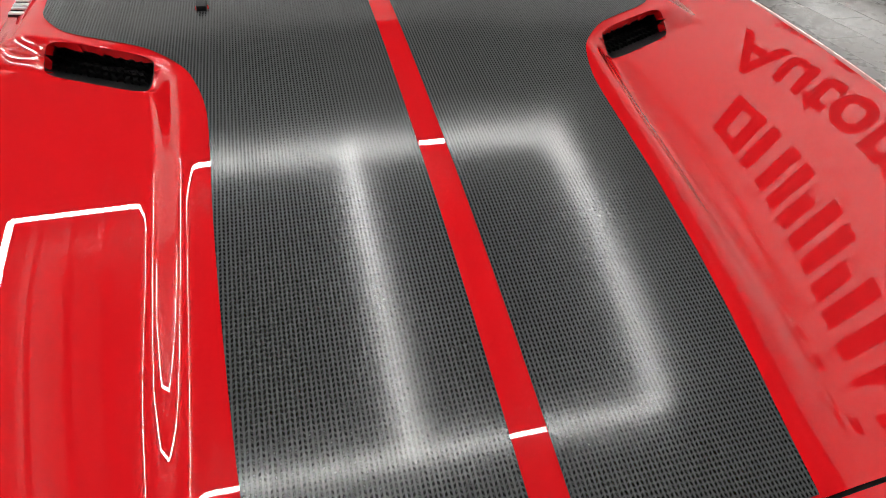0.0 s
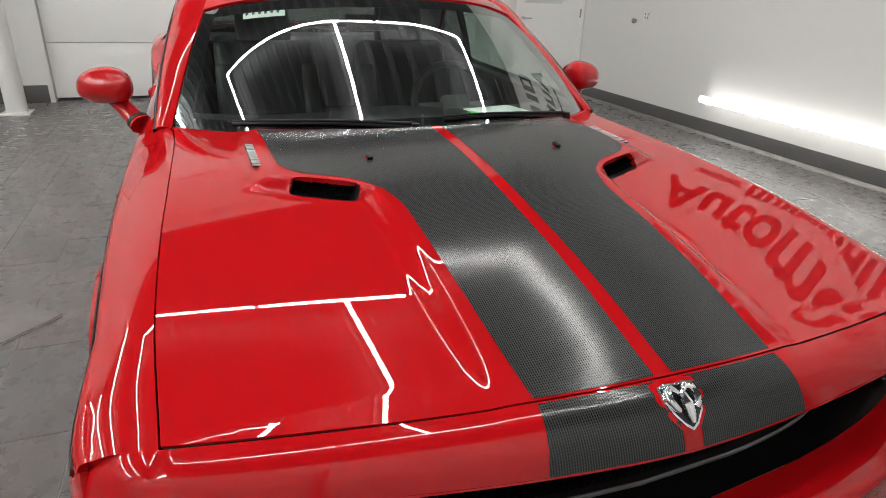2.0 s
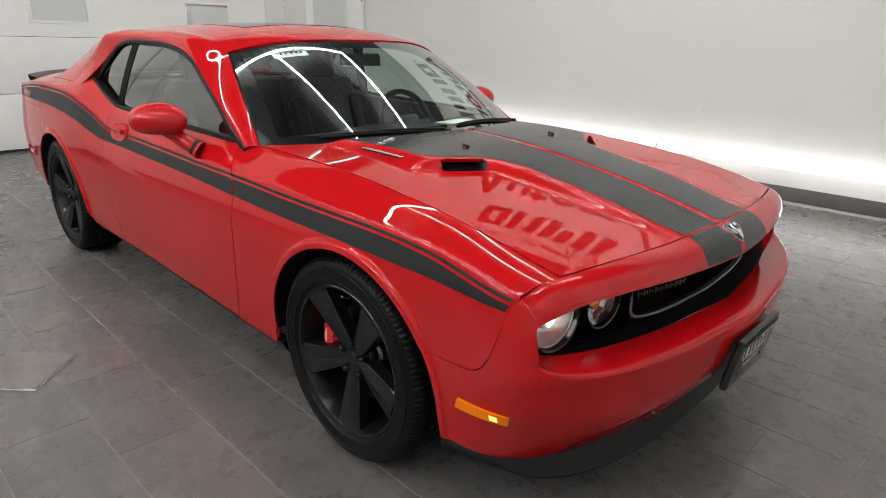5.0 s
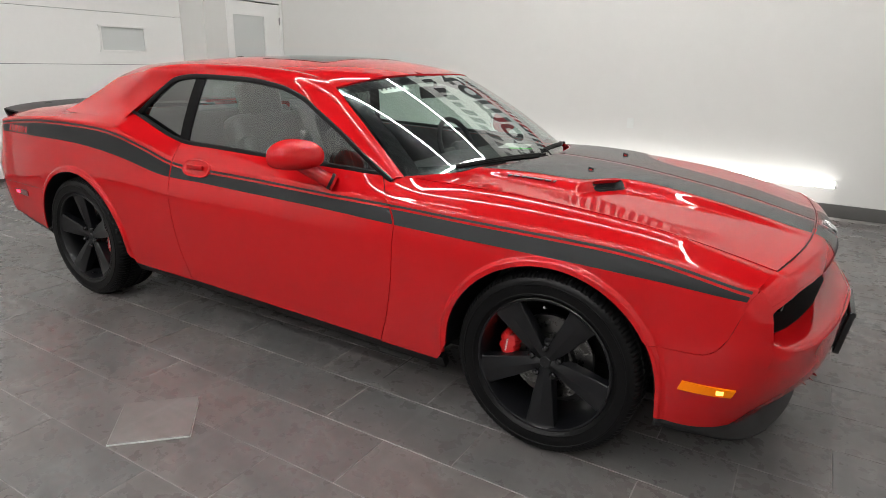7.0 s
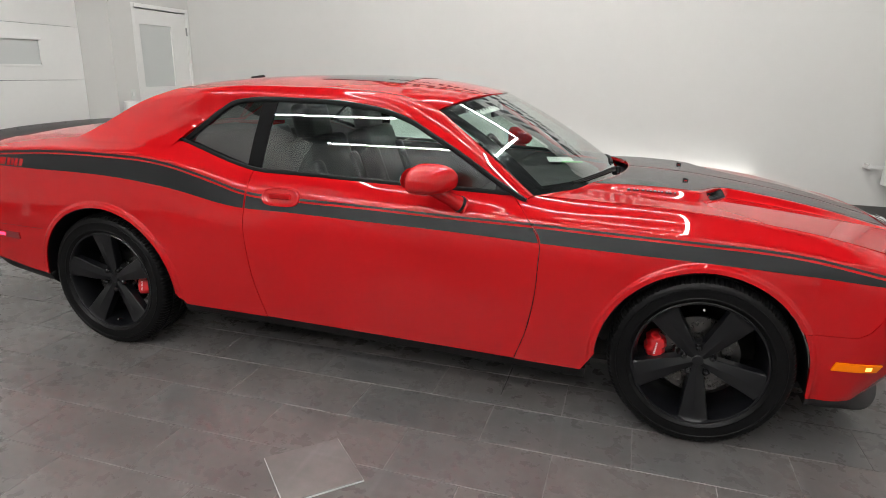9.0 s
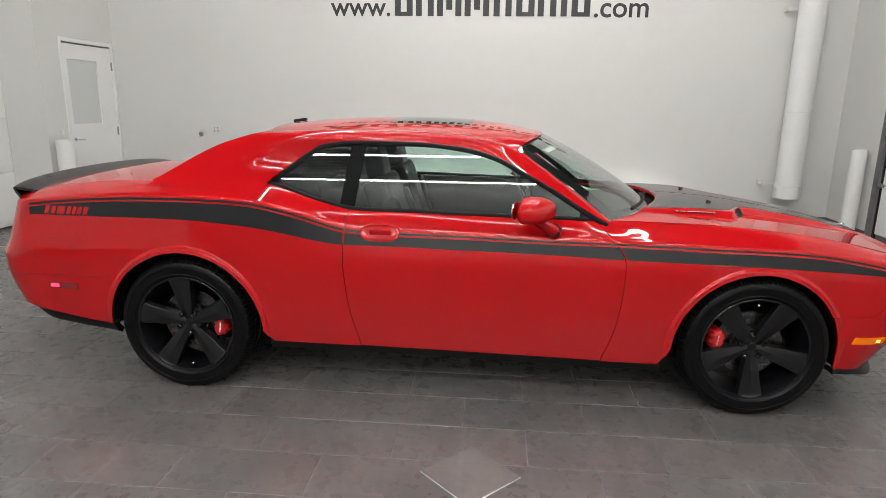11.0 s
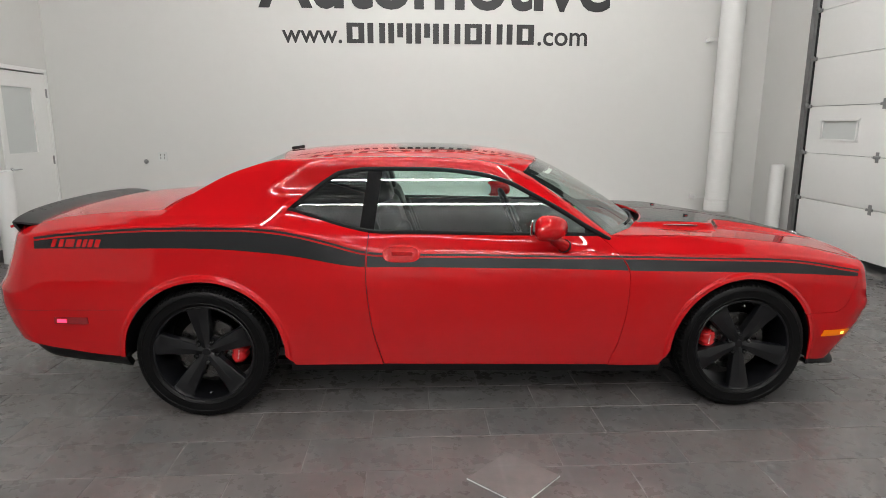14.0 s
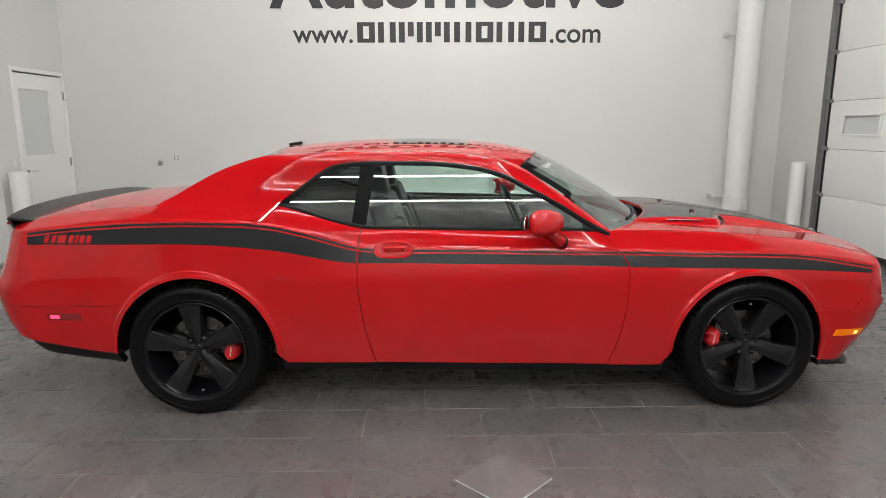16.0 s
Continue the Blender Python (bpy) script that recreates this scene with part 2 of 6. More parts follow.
def lathe(bm, profile, segments=64, m=None):
    """Turns a profile of (radius, along) round the local y axis."""
    m = m or Matrix()
    rings = []
    for k in range(segments):
        a = 2 * math.pi * k / segments
        rings.append([bm.verts.new(m @ Vector((r * math.cos(a), y, r * math.sin(a)))) for r, y in profile])
    for k in range(segments):
        r0, r1 = rings[k], rings[(k + 1) % segments]
        for i in range(len(profile) - 1):
            bm.faces.new((r0[i], r0[i + 1], r1[i + 1], r1[i]))
    return bm


def tube(bm, points, radius, segments=8, flat=1.0):
    """A round bar along points."""
    pts = [Vector(p) for p in points]
    rings = []
    for i, p in enumerate(pts):
        d = (pts[min(i + 1, len(pts) - 1)] - pts[max(i - 1, 0)]).normalized()
        a = d.cross(Vector((0, 0, 1)))
        a = a.normalized() if a.length > 1e-3 else Vector((1, 0, 0))
        b = d.cross(a).normalized()
        r = radius[i] if isinstance(radius, (list, tuple)) else radius
        rings.append([bm.verts.new(p + a * r * math.cos(t) * flat + b * r * math.sin(t)) for t in [2 * math.pi * k / segments for k in range(segments)]])
    for r0, r1 in zip(rings, rings[1:]):
        for k in range(segments):
            bm.faces.new((r0[k], r0[(k + 1) % segments], r1[(k + 1) % segments], r1[k]))
    bm.faces.new(rings[0][::-1])
    bm.faces.new(rings[-1])
    return bm


# ---- the car ----
# x points to the car's nose, the right-hand side is at negative y, the wheels stand at x = +-1.473
car = thing("car", "glossy red two-door coupe with dark stripes and black wheels", "car")

CREASE = spline([(-2.62, 0.985), (-2.29, 1.018), (-2.0, 1.045), (-1.6, 1.066), (-1.31, 1.064), (-1.03, 1.040), (-0.89, 1.008), (-0.747, 0.968), (-0.62, 0.934), (-0.46, 0.918), (0.0, 0.909), (0.42, 0.900), (0.8, 0.896), (1.2, 0.888), (1.5, 0.877), (1.78, 0.856), (1.94, 0.834), (2.13, 0.798)])
INNER_Y = soft([(-2.62, 0.66), (-2.3, 0.715), (-1.7, 0.745), (-1.02, 0.815), (-0.76, 0.842), (-0.58, 0.850), (0.14, 0.846), (0.58, 0.838), (0.70, 0.802), (0.80, 0.776), (1.0, 0.770), (1.4, 0.776), (1.6, 0.782), (1.9, 0.785), (2.17, 0.774)])
INNER_Z = spline([(-2.62, 0.985), (-2.5, 1.018), (-2.35, 1.052), (-2.0, 1.095), (-1.7, 1.112), (-1.3, 1.122), (-1.02, 1.118), (-0.9, 1.086), (-0.76, 1.043), (-0.642, 1.013), (-0.58, 1.002), (-0.46, 0.997), (0.14, 0.984), (0.58, 0.975), (0.74, 0.966), (1.2, 0.955), (1.6, 0.929), (1.9, 0.888), (2.17, 0.824)])
WMAX = spline([(-2.2, 0.925), (-2.0, 0.944), (-1.6, 0.962), (-1.2, 0.962), (-0.6, 0.956), (0.0, 0.955), (0.8, 0.957), (1.47, 0.945), (1.85, 0.918)])
NOSE = spline([(0.18, 2.20), (0.24, 2.262), (0.30, 2.318), (0.38, 2.380), (0.46, 2.414), (0.53, 2.430), (0.585, 2.434), (0.63, 2.418), (0.67, 2.395), (0.72, 2.370), (0.775, 2.354), (0.82, 2.325), (0.86, 2.280), (1.0, 2.16)])
TAIL = soft([(0.30, -2.50), (0.36, -2.545), (0.42, -2.59), (0.54, -2.66), (0.64, -2.69), (0.71, -2.69), (0.75, -2.655), (0.86, -2.60), (1.0, -2.54), (1.1, -2.48)])
POWER = soft([(0.18, 2.5), (0.30, 2.75), (0.40, 3.2), (0.50, 4.6), (0.58, 6.5), (0.80, 6.5), (1.2, 6.5)])
BOW = soft([(0.20, 0.0), (0.40, 0.05), (0.57, 0.145), (0.63, 0.14), (0.70, 0.11), (1.2, 0.11)])
HOOD_MID = spline([(0.7, 1.008), (1.0, 0.997), (1.17, 0.987), (1.4, 0.967), (1.65, 0.938), (1.9, 0.904), (2.1, 0.872), (2.27, 0.840), (2.4, 0.81)])
FRONT_ARCH, REAR_ARCH = (1.468, 0.345, 0.406), (-1.462, 0.348, 0.419)
FX, RX, HUB = 1.473, -1.473, 0.362


def nose_reach(y, z):
    """How far the nose stands out in front of x = 1.85: bowed back towards the corners."""
    return NOSE(z) - 1.85 - BOW(z) * (np.abs(y) / 0.85)**1.6


def shoulder(x, z):
    """How far the side leans in above its widest line; less so at the rear hips."""
    t = np.clip(z - 0.71, 0, 1)
    lean = np.where(t < 0.0825, 2.0 * t * t, 0.0136 + 0.33 * (t - 0.0825))
    return lean * (0.30 + 0.70 * step(-1.1, -0.35, x))


def width(x, z):
    """Half the body's width at x and z, up to the shoulder."""
    xc = np.clip(x, -2.2, 1.85)
    w = WMAX(xc) - 0.21 * np.clip(0.70 - z, 0, 1)**2 - shoulder(xc, z)
    if np.any(x > 1.85):
        lo, hi = np.zeros(np.broadcast(x, z).shape), np.ones(np.broadcast(x, z).shape)
        for _ in range(26):
            m = 0.5 * (lo + hi)
            out = nose_reach(m * w, z) * (1 - m**POWER(z))**(1 / POWER(z)) > x - 1.85
            lo, hi = np.where(out, m, lo), np.where(out, hi, m)
        w = w * np.where(x > 1.85, lo, 1.0)
    k = np.clip((-2.2 - x) / (-2.2 - TAIL(z)), 0, 0.9995)
    w = w * (1 - k**3.2)**(1 / 3.2)
    for cx, cz, r in (FRONT_ARCH, REAR_ARCH):
        d = np.hypot(x - cx, np.maximum(z - cz, 0)) - r
        w = w + 0.012 * (1 - step(0.016, 0.036, d)) * (d > -0.04)
    return w


def hood_half(x):
    """Half the width of the dark band on the bonnet."""
    return soft([(0.7, 0.53), (1.36, 0.512), (1.43, 0.478), (1.515, 0.345), (1.59, 0.290), (1.69, 0.268), (1.87, 0.262), (2.1, 0.250), (2.27, 0.236)])(x)


def scoop_line(ay):
    """Where the raised rear of the bonnet ends, in front of a scoop's mouth."""
    return 1.468 + (0.49 - np.clip(ay, 0.30, 0.56)) * 0.52


def hood_z(x, y):
    side = INNER_Z(x) + 0.001
    base = side + (HOOD_MID(x) - side) * (1 - (np.abs(y) / 0.80)**2)
    ay = np.abs(y)
    strip_half = soft([(0.7, 0.34), (1.5, 0.305), (1.7, 0.288), (2.1, 0.272), (2.27, 0.262)])(x)
    middle = 1 - step(0, 0.062, ay - strip_half)
    wide = (1 - step(0, 0.115, ay - 0.505)) * (1 - step(-0.018, 0.030, x - scoop_line(ay)))
    bulge = 1 - (1 - middle) * (1 - wide)
    high = soft([(0.75, 0.006), (0.95, 0.014), (1.2, 0.028), (1.5, 0.034), (1.8, 0.028), (2.0, 0.020), (2.14, 0.010), (2.22, 0.004), (2.27, 0.002)])(x)
    return base + bulge * high


def hood_front(y):
    return 2.265 - 0.092 * (np.abs(y) / 0.775)**2.2


def hood_rear(y):
    return 1.12 - 0.37 * (np.abs(y) / 0.785)**2.3


def mirrored(p, s):
    q = np.array(p, float)
    q[..., 1] *= s
    return q


# -- side panels
DOOR_F = spline([(0.20, 0.71), (0.26, 0.722), (0.37, 0.758), (0.45, 0.778), (0.544, 0.794), (0.638, 0.803), (0.73, 0.806), (0.798, 0.804), (0.84, 0.786), (0.885, 0.751), (0.945, 0.690), (1.0, 0.60)])
DOOR_R = spline([(0.20, -0.50), (0.303, -0.526), (0.402, -0.554), (0.497, -0.577), (0.622, -0.595), (0.714, -0.604), (0.805, -0.607), (0.894, -0.604), (1.02, -0.588)])


def sill(x):
    return 0.291 - 0.0195 * (x + 1.03)


def arch_low(x, arch, base):
    """The lower edge of a panel over a wheel."""
    cx, cz, r = arch
    z = np.asarray(base, float).copy()
    d = np.abs(x - cx)
    inside = d < r
    z[inside] = cz + np.sqrt(r * r - d[inside]**2)
    lean = (d >= r) & (d < r + 0.05)
    z[lean] = np.maximum(z[lean], cz - (d[lean] - r) / 0.05 * (cz - z[lean]))
    return z


def columns(x0, x1, arches, pitch=0.028):
    xs = list(np.linspace(x0, x1, max(3, int((x1 - x0) / pitch))))
    for cx, cz, r in arches:
        xs = [x for x in xs if not cx - r - 0.055 < x < cx + r + 0.055]
        xs += [cx - r * math.cos(a) for a in np.linspace(0, math.pi, 54)]
        xs += [cx + s * (r + e) for s in (-1, 1) for e in (0.0005, 0.010, 0.017, 0.022, 0.027, 0.032, 0.037, 0.05)]
    return np.array(sorted({round(float(x), 5) for x in xs if x0 - 1e-6 <= x <= x1 + 1e-6}))


def side_grid(xs, low, high=None, bend=lambda x, z: 0.0, rows=36):
    """A side panel: from its lower edge up to the shoulder, over it and in to the sill of the windows or the bonnet."""
    out = np.zeros((len(xs), rows + 15, 3))
    for i, (x, zl) in enumerate(zip(xs, low)):
        zc = float(CREASE(x))
        rnd = 0.013
        zs = zl + (max(zc - rnd, zl + 0.01) - zl) * np.linspace(0, 1, rows)**1.35
        for j, z in enumerate(zs):
            xx = x + bend(x, z)
            out[i, j] = xx, float(width(xx, z)), z
        p0 = out[i, rows - 1]
        xk = x + bend(x, zc)
        k = np.array([xk, float(width(xk, zc)), zc])
        zi = float(INNER_Z(x))
        xi = x + bend(x, zi)
        e = np.array([xi, float(INNER_Y(xi)), float(INNER_Z(xi))])
        a = k + (e - k) * 0.15
        for j, t in enumerate(np.linspace(0, 1, 9)[1:]):
            out[i, rows + j] = p0 * (1 - t)**2 + 2 * k * t * (1 - t) + a * t * t
        up = np.array([0, 0.3, 1.0]) * (0.004 + 0.0030 * float(step(0.75, 1.15, x)))
        for j, t in enumerate(np.linspace(0, 1, 8)[1:]):
            out[i, rows + 8 + j] = a + (e - a) * t + up * 4 * t * (1 - t)
    return out


def seam_low(x):
    """The upper edge of the front bumper, which is the lower edge of the wing ahead of the wheel."""
    return soft([(1.80, 0.538), (2.00, 0.546), (2.04, 0.566), (2.07, 0.61), (2.095, 0.68), (2.115, 0.752), (2.14, 0.79)])(x)


def fade(x, x0, reach):
    return float(np.clip(1 - abs(x - x0) / reach, 0, 1))


GAP = 0.0019
F_END = 2.132
for s in (-1, 1):
    xs = columns(0.80, F_END, [FRONT_ARCH])
    low = arch_low(xs, FRONT_ARCH, sill(xs))
    ahead = xs > FRONT_ARCH[0] + FRONT_ARCH[2] - 0.09
    low[ahead] = np.maximum(low[ahead], seam_low(xs[ahead]) + 0.0006)
    g = side_grid(xs, low, bend=lambda x, z: (float(DOOR_F(z)) + GAP - 0.80) * fade(x, 0.80, 0.22) + (0.042 * float(step(0.80, 0.826, z)) * fade(x, F_END, 0.3)))
    panel("fender", mirrored(g, s), RED, car, "glossy red front wing with a flared wheel arch")
    xs = columns(-0.60, 0.80, [], 0.035)
    g = side_grid(xs, sill(xs) + 0.004, bend=lambda x, z: (float(DOOR_F(z)) - GAP - 0.80) * fade(x, 0.80, 0.35) + (float(DOOR_R(z)) + GAP + 0.60) * fade(x, -0.60, 0.3))
    door = panel("door", mirrored(g, s), RED, car, "long closed red door")
    xs = columns(-2.60, -0.60, [REAR_ARCH], 0.03)
    xs = np.concatenate([[-2.2 - 0.40 * math.sin(a)**0.9 for a in np.linspace(math.pi / 2, 0.05, 24)], xs[xs >= -2.2]])
    xs = np.array(sorted(set(np.round(xs, 5))))
    base = np.where(xs > -1.46, sill(xs), soft([(-2.6, 0.47), (-2.34, 0.421), (-2.2, 0.394), (-1.907, 0.357), (-1.46, 0.35)])(xs))
    low = arch_low(xs, REAR_ARCH, base)
    g = side_grid(xs, low, bend=lambda x, z: (float(DOOR_R(z)) - GAP + 0.60) * fade(x, -0.60, 0.25) + ((x + 2.2) * ((float(TAIL(z)) + 2.2) / -0.4) - (x + 2.2) if x < -2.2 else 0.0))
    panel("quarter_panel", mirrored(g, s), RED, car, "red rear quarter panel with a wide hip")
    # shut lines and lower black trim

    def strip(name, pts, half, material, parent, label="", lift=0.0016):
        """A narrow band on the side: centre points in x and z with half widths in z."""
        p = np.array([[(x, float(width(x, z + h * k)), z + h * k) for k in (-1, -0.5, 0, 0.5, 1)] for (x, z), h in zip(pts, half)])
        return panel(name, mirrored(p, s), material, parent, label, flange=0.0, lift=lift)

    strip("seam", [(x, 0.617 + 0.012 * (x + 1.9)) for x in np.linspace(-2.5, -1.862, 14)], [0.0010] * 14, BLACK, car, "dark joint of the rear bumper", 0.0008)
    # stripes on the side
    TOP = spline([(-2.293, 0.996), (-2.158, 1.013), (-2.017, 1.026), (-1.876, 1.037), (-1.595, 1.047), (-1.313, 1.045), (-1.031, 1.023), (-0.889, 0.990), (-0.747, 0.948), (-0.633, 0.915), (-0.459, 0.898), (0.0, 0.890), (0.422, 0.880), (0.8, 0.876), (1.019, 0.870), (1.473, 0.858), (1.78, 0.839), (1.936, 0.816), (2.12, 0.783)])
    LOW = spline([(-2.301, 0.936), (-2.0, 0.939), (-1.745, 0.940), (-1.463, 0.938), (-1.321, 0.931), (-1.179, 0.919), (-1.037, 0.903), (-0.894, 0.878), (-0.751, 0.848), (-0.64, 0.833), (-0.46, 0.829), (-0.167, 0.824), (0.424, 0.813), (0.8, 0.801), (1.176, 0.792), (1.481, 0.783), (1.789, 0.768), (2.12, 0.750)])
    for a, b in ((-2.298, -0.612), (-0.603, 0.7975), (0.808, 2.112)):
        n = max(8, int((b - a) / 0.025))
        for k in range(2):
            rows = []
            for x in np.linspace(a, b, n):
                t, l = float(TOP(x)), float(LOW(x))
                thin = 0.009 + 0.003 * float(step(0.5, -1.0, x)) if x < 0.5 else 0.009
                z0, z1 = (t - thin, t) if k == 0 else (l, t - thin - 0.0085)
                row = []
                for q in np.linspace(0, 1, 7):
                    z = z0 + (z1 - z0) * q
                    xx = x
                    if x == b and b < 0.8:
                        xx = float(DOOR_R(z)) - 0.005 if b < 0 else float(DOOR_F(z)) - 0.005
                    if x == a and a > -1:
                        xx = float(DOOR_R(z)) + 0.005 if a < 0 else float(DOOR_F(z)) + 0.005
                    if x == b and b > 2:
                        xx = x + (z - 0.765) * 0.35
                    row.append((xx, float(width(xx, z)), z))
                rows.append(row)
            panel("side_stripe", mirrored(rows, s), STRIPE, car, "dark satin side stripe" if k else "thin dark pinstripe", flange=0.0, lift=0.0016)
    # plain slanted bars where the stripe carries red lettering
    for x0, w in ((-2.206, 0.024), (-2.168, 0.024), (-2.134, 0.046), (-2.076, 0.024), (-2.044, 0.020), (-2.016, 0.024), (-1.982, 0.026)):
        p = [[(x + (z - 0.965) * 0.35, float(width(x, z)), z) for z in np.linspace(0.945, 0.985, 5)] for x in (x0, x0 + w / 2, x0 + w)]
        panel("stripe_bar", mirrored(p, s), RED, car, flange=0.0, lift=0.0026)
    # lamps in the corners
    for x0, x1, z0, z1, base_m, lit_m, lit, label in ((1.945, 2.108, 0.400, 0.436, AMBER, AMBERGLOW, (2.062, 2.084), "amber side marker, lit"), (-2.232, -2.054, 0.538, 0.574, REDLENS, REDGLOW, (-2.215, -2.165), "red rear side marker, lit")):
        p = [[(x + (z - z0) * (0.35 if x0 > 0 else 0.0), float(width(x, z)), z) for z in np.linspace(z0, z1, 6)] for x in np.linspace(x0, x1, 12)]
        marker = panel("side_marker", mirrored(p, s), base_m, car, label, flange=0.006, lift=0.005)
        p = [[(x, float(width(x, z)), z) for z in np.linspace(z0 + 0.009, z1 - 0.009, 4)] for x in np.linspace(*lit, 6)]
        panel("bulb", mirrored(p, s), lit_m, marker, flange=0.0, lift=0.0078)
    # rocker and rear valance
    p = [[(x, 0.872 - 0.030 * t + (float(width(x, 0.27)) - 0.885), sill(x) + 0.003 - 0.056 * t) for t in (0, 0.15, 0.5, 0.9, 1)] for x in np.linspace(-1.02, 1.03, 40)]
    panel("rocker_panel", mirrored(p, s), BLACK, car, "matt black sill below the door", flange=0.03)
    p = [[(x, float(width(x, 0.37)) - 0.012 - 0.05 * t**2, z0 - (z0 - z1) * t) for t in np.linspace(0, 1, 5)] for x, z0, z1 in zip(np.linspace(-2.46, -1.875, 20), soft([(0, 0.46), (0.3, 0.42), (1, 0.36)])(np.linspace(0, 1, 20)), soft([(0, 0.40), (0.3, 0.33), (1, 0.282)])(np.linspace(0, 1, 20)))]
    panel("rear_valance", mirrored(p, s), BLACK, car, "matt black lower rear valance", flange=0.03)
    # wheel housings
    for (cx, cz, r) in (FRONT_ARCH, REAR_ARCH):
        p = [[(cx + (r - 0.002) * math.cos(a), y, cz + (r - 0.002) * math.sin(a)) for y in (y0, 0.86, 0.60)] for a, y0 in ((a, float(width(cx + r * math.cos(a), cz + r * math.sin(a))) - 0.006) for a in np.linspace(-0.02, math.pi + 0.02, 50))]
        panel("wheel_housing", mirrored(p, s), BLACK, car, flange=0.0)
        if cx > 0:
            p = [[(cx + r + 0.003 + 0.05 * (cz - z), y, z) for y in (float(width(cx + r, 0.40)) - 0.020, 0.80, 0.60)] for z in (cz + 0.02, cz - 0.03, 0.272)]
            panel("wheel_housing", mirrored(p, s), BLACK, car, flange=0.0)
        bm = bmesh.new()
        cyl(bm, r, r, 0.01, pose(cx, s * 0.6, cz, 90), 40)
        for v in bm.verts:
            v.co.z = max(v.co.z, 0.27)
        part("wheel_housing", bm, BLACK, car)
    # door handle in its oval dish
    hx, hz = -0.420, 0.894
    bm = bmesh.new()
    prof = [(0.102, -0.004), (0.100, 0.004), (0.097, 0.0075), (0.092, 0.008), (0.087, 0.007), (0.083, 0.0042), (0.070, 0.0036)]
    ring = []
    for k in range(40):
        a = 2 * math.pi * k / 40
        ca, sa = math.copysign(abs(math.cos(a))**0.55, math.cos(a)), math.copysign(abs(math.sin(a))**0.8, math.sin(a))
        ring.append([bm.verts.new((hx + r * ca, s * (float(width(hx, hz)) + d - 0.36 * r * sa * 0.42), hz + r * sa * 0.42)) for r, d in prof])
    for k in range(40):
        for i in range(len(prof) - 1):
            bm.faces.new((ring[k][i], ring[k][i + 1], ring[(k + 1) % 40][i + 1], ring[(k + 1) % 40][i]))
    bm.faces.new([r[-1] for r in ring])
    dish = part("handle_dish", bm, RED, door, "red oval dish of the door handle")
    bm = bmesh.new()
    yy = s * (float(width(hx, hz)) + 0.004)
    box(bm, (0.112, 0.016, 0.026), pose(hx + 0.004, yy + s * 0.007, hz + 0.006), 0.007, 3)
    part("handle", bm, RED, dish, "red pull handle")
    bm = bmesh.new()
    box(bm, (0.100, 0.004, 0.010), pose(hx + 0.004, yy - s * 0.002, hz - 0.013), 0.003)
    part("grip_hollow", bm, BLACK, dish)

# -- bonnet, with two scoops cut into it
VX, VY, VA = 1.512, 0.420, 0.48


def scoop_local(x, y):
    """Place in a scoop's own frame: across and along, as parts of its half size."""
    c, sn = math.cos(VA), math.sin(VA)
    dx, dy = x - VX, np.abs(y) - VY
    return (c * dy - sn * dx) / 0.086, (sn * dy + c * dx) / 0.0190


ys = np.linspace(-0.785, 0.785, 221)
us = np.concatenate([np.linspace(0, 0.25, 34)[:-1], np.linspace(0.25, 0.52, 96)[:-1], np.linspace(0.52, 1, 76)])
hg = np.zeros((len(us), len(ys), 3))
for j, y in enumerate(ys):
    x0, x1 = float(hood_rear(y)), float(hood_front(y)) - 0.0022
    hg[:, j, 0] = x0 + (x1 - x0) * us
    hg[:, j, 1] = y
hg[..., 1] *= (INNER_Y(hg[..., 0]) - 0.0034) / 0.785
a, b = scoop_local(hg[..., 0], hg[..., 1])
r = (a**4 + b**4)**0.25
near = (np.abs(r - 1) < 0.13) & (hg[..., 0] > 1.3)
f = np.where(near, 1 / np.maximum(r, 1e-6), 1.0)
la, lb = a * f * 0.086, b * f * 0.0190
# back from the scoop's frame
ca, sa2 = math.cos(VA), math.sin(VA)
dy2, dx2 = ca * la + sa2 * lb, -sa2 * la + ca * lb
hg[..., 0] = np.where(near, VX + dx2, hg[..., 0])
hg[..., 1] = np.where(near, np.sign(hg[..., 1]) * (VY + dy2), hg[..., 1])
hg[..., 2] = hood_z(hg[..., 0], hg[..., 1])
mid = 0.25 * (hg[:-1, :-1] + hg[1:, :-1] + hg[:-1, 1:] + hg[1:, 1:])
a, b = scoop_local(mid[..., 0], mid[..., 1])
hood = panel("hood", hg, RED, car, "red bonnet with a raised middle and two scoops", flange=0.014, keep=(a**4 + b**4)**0.25 > 0.97)

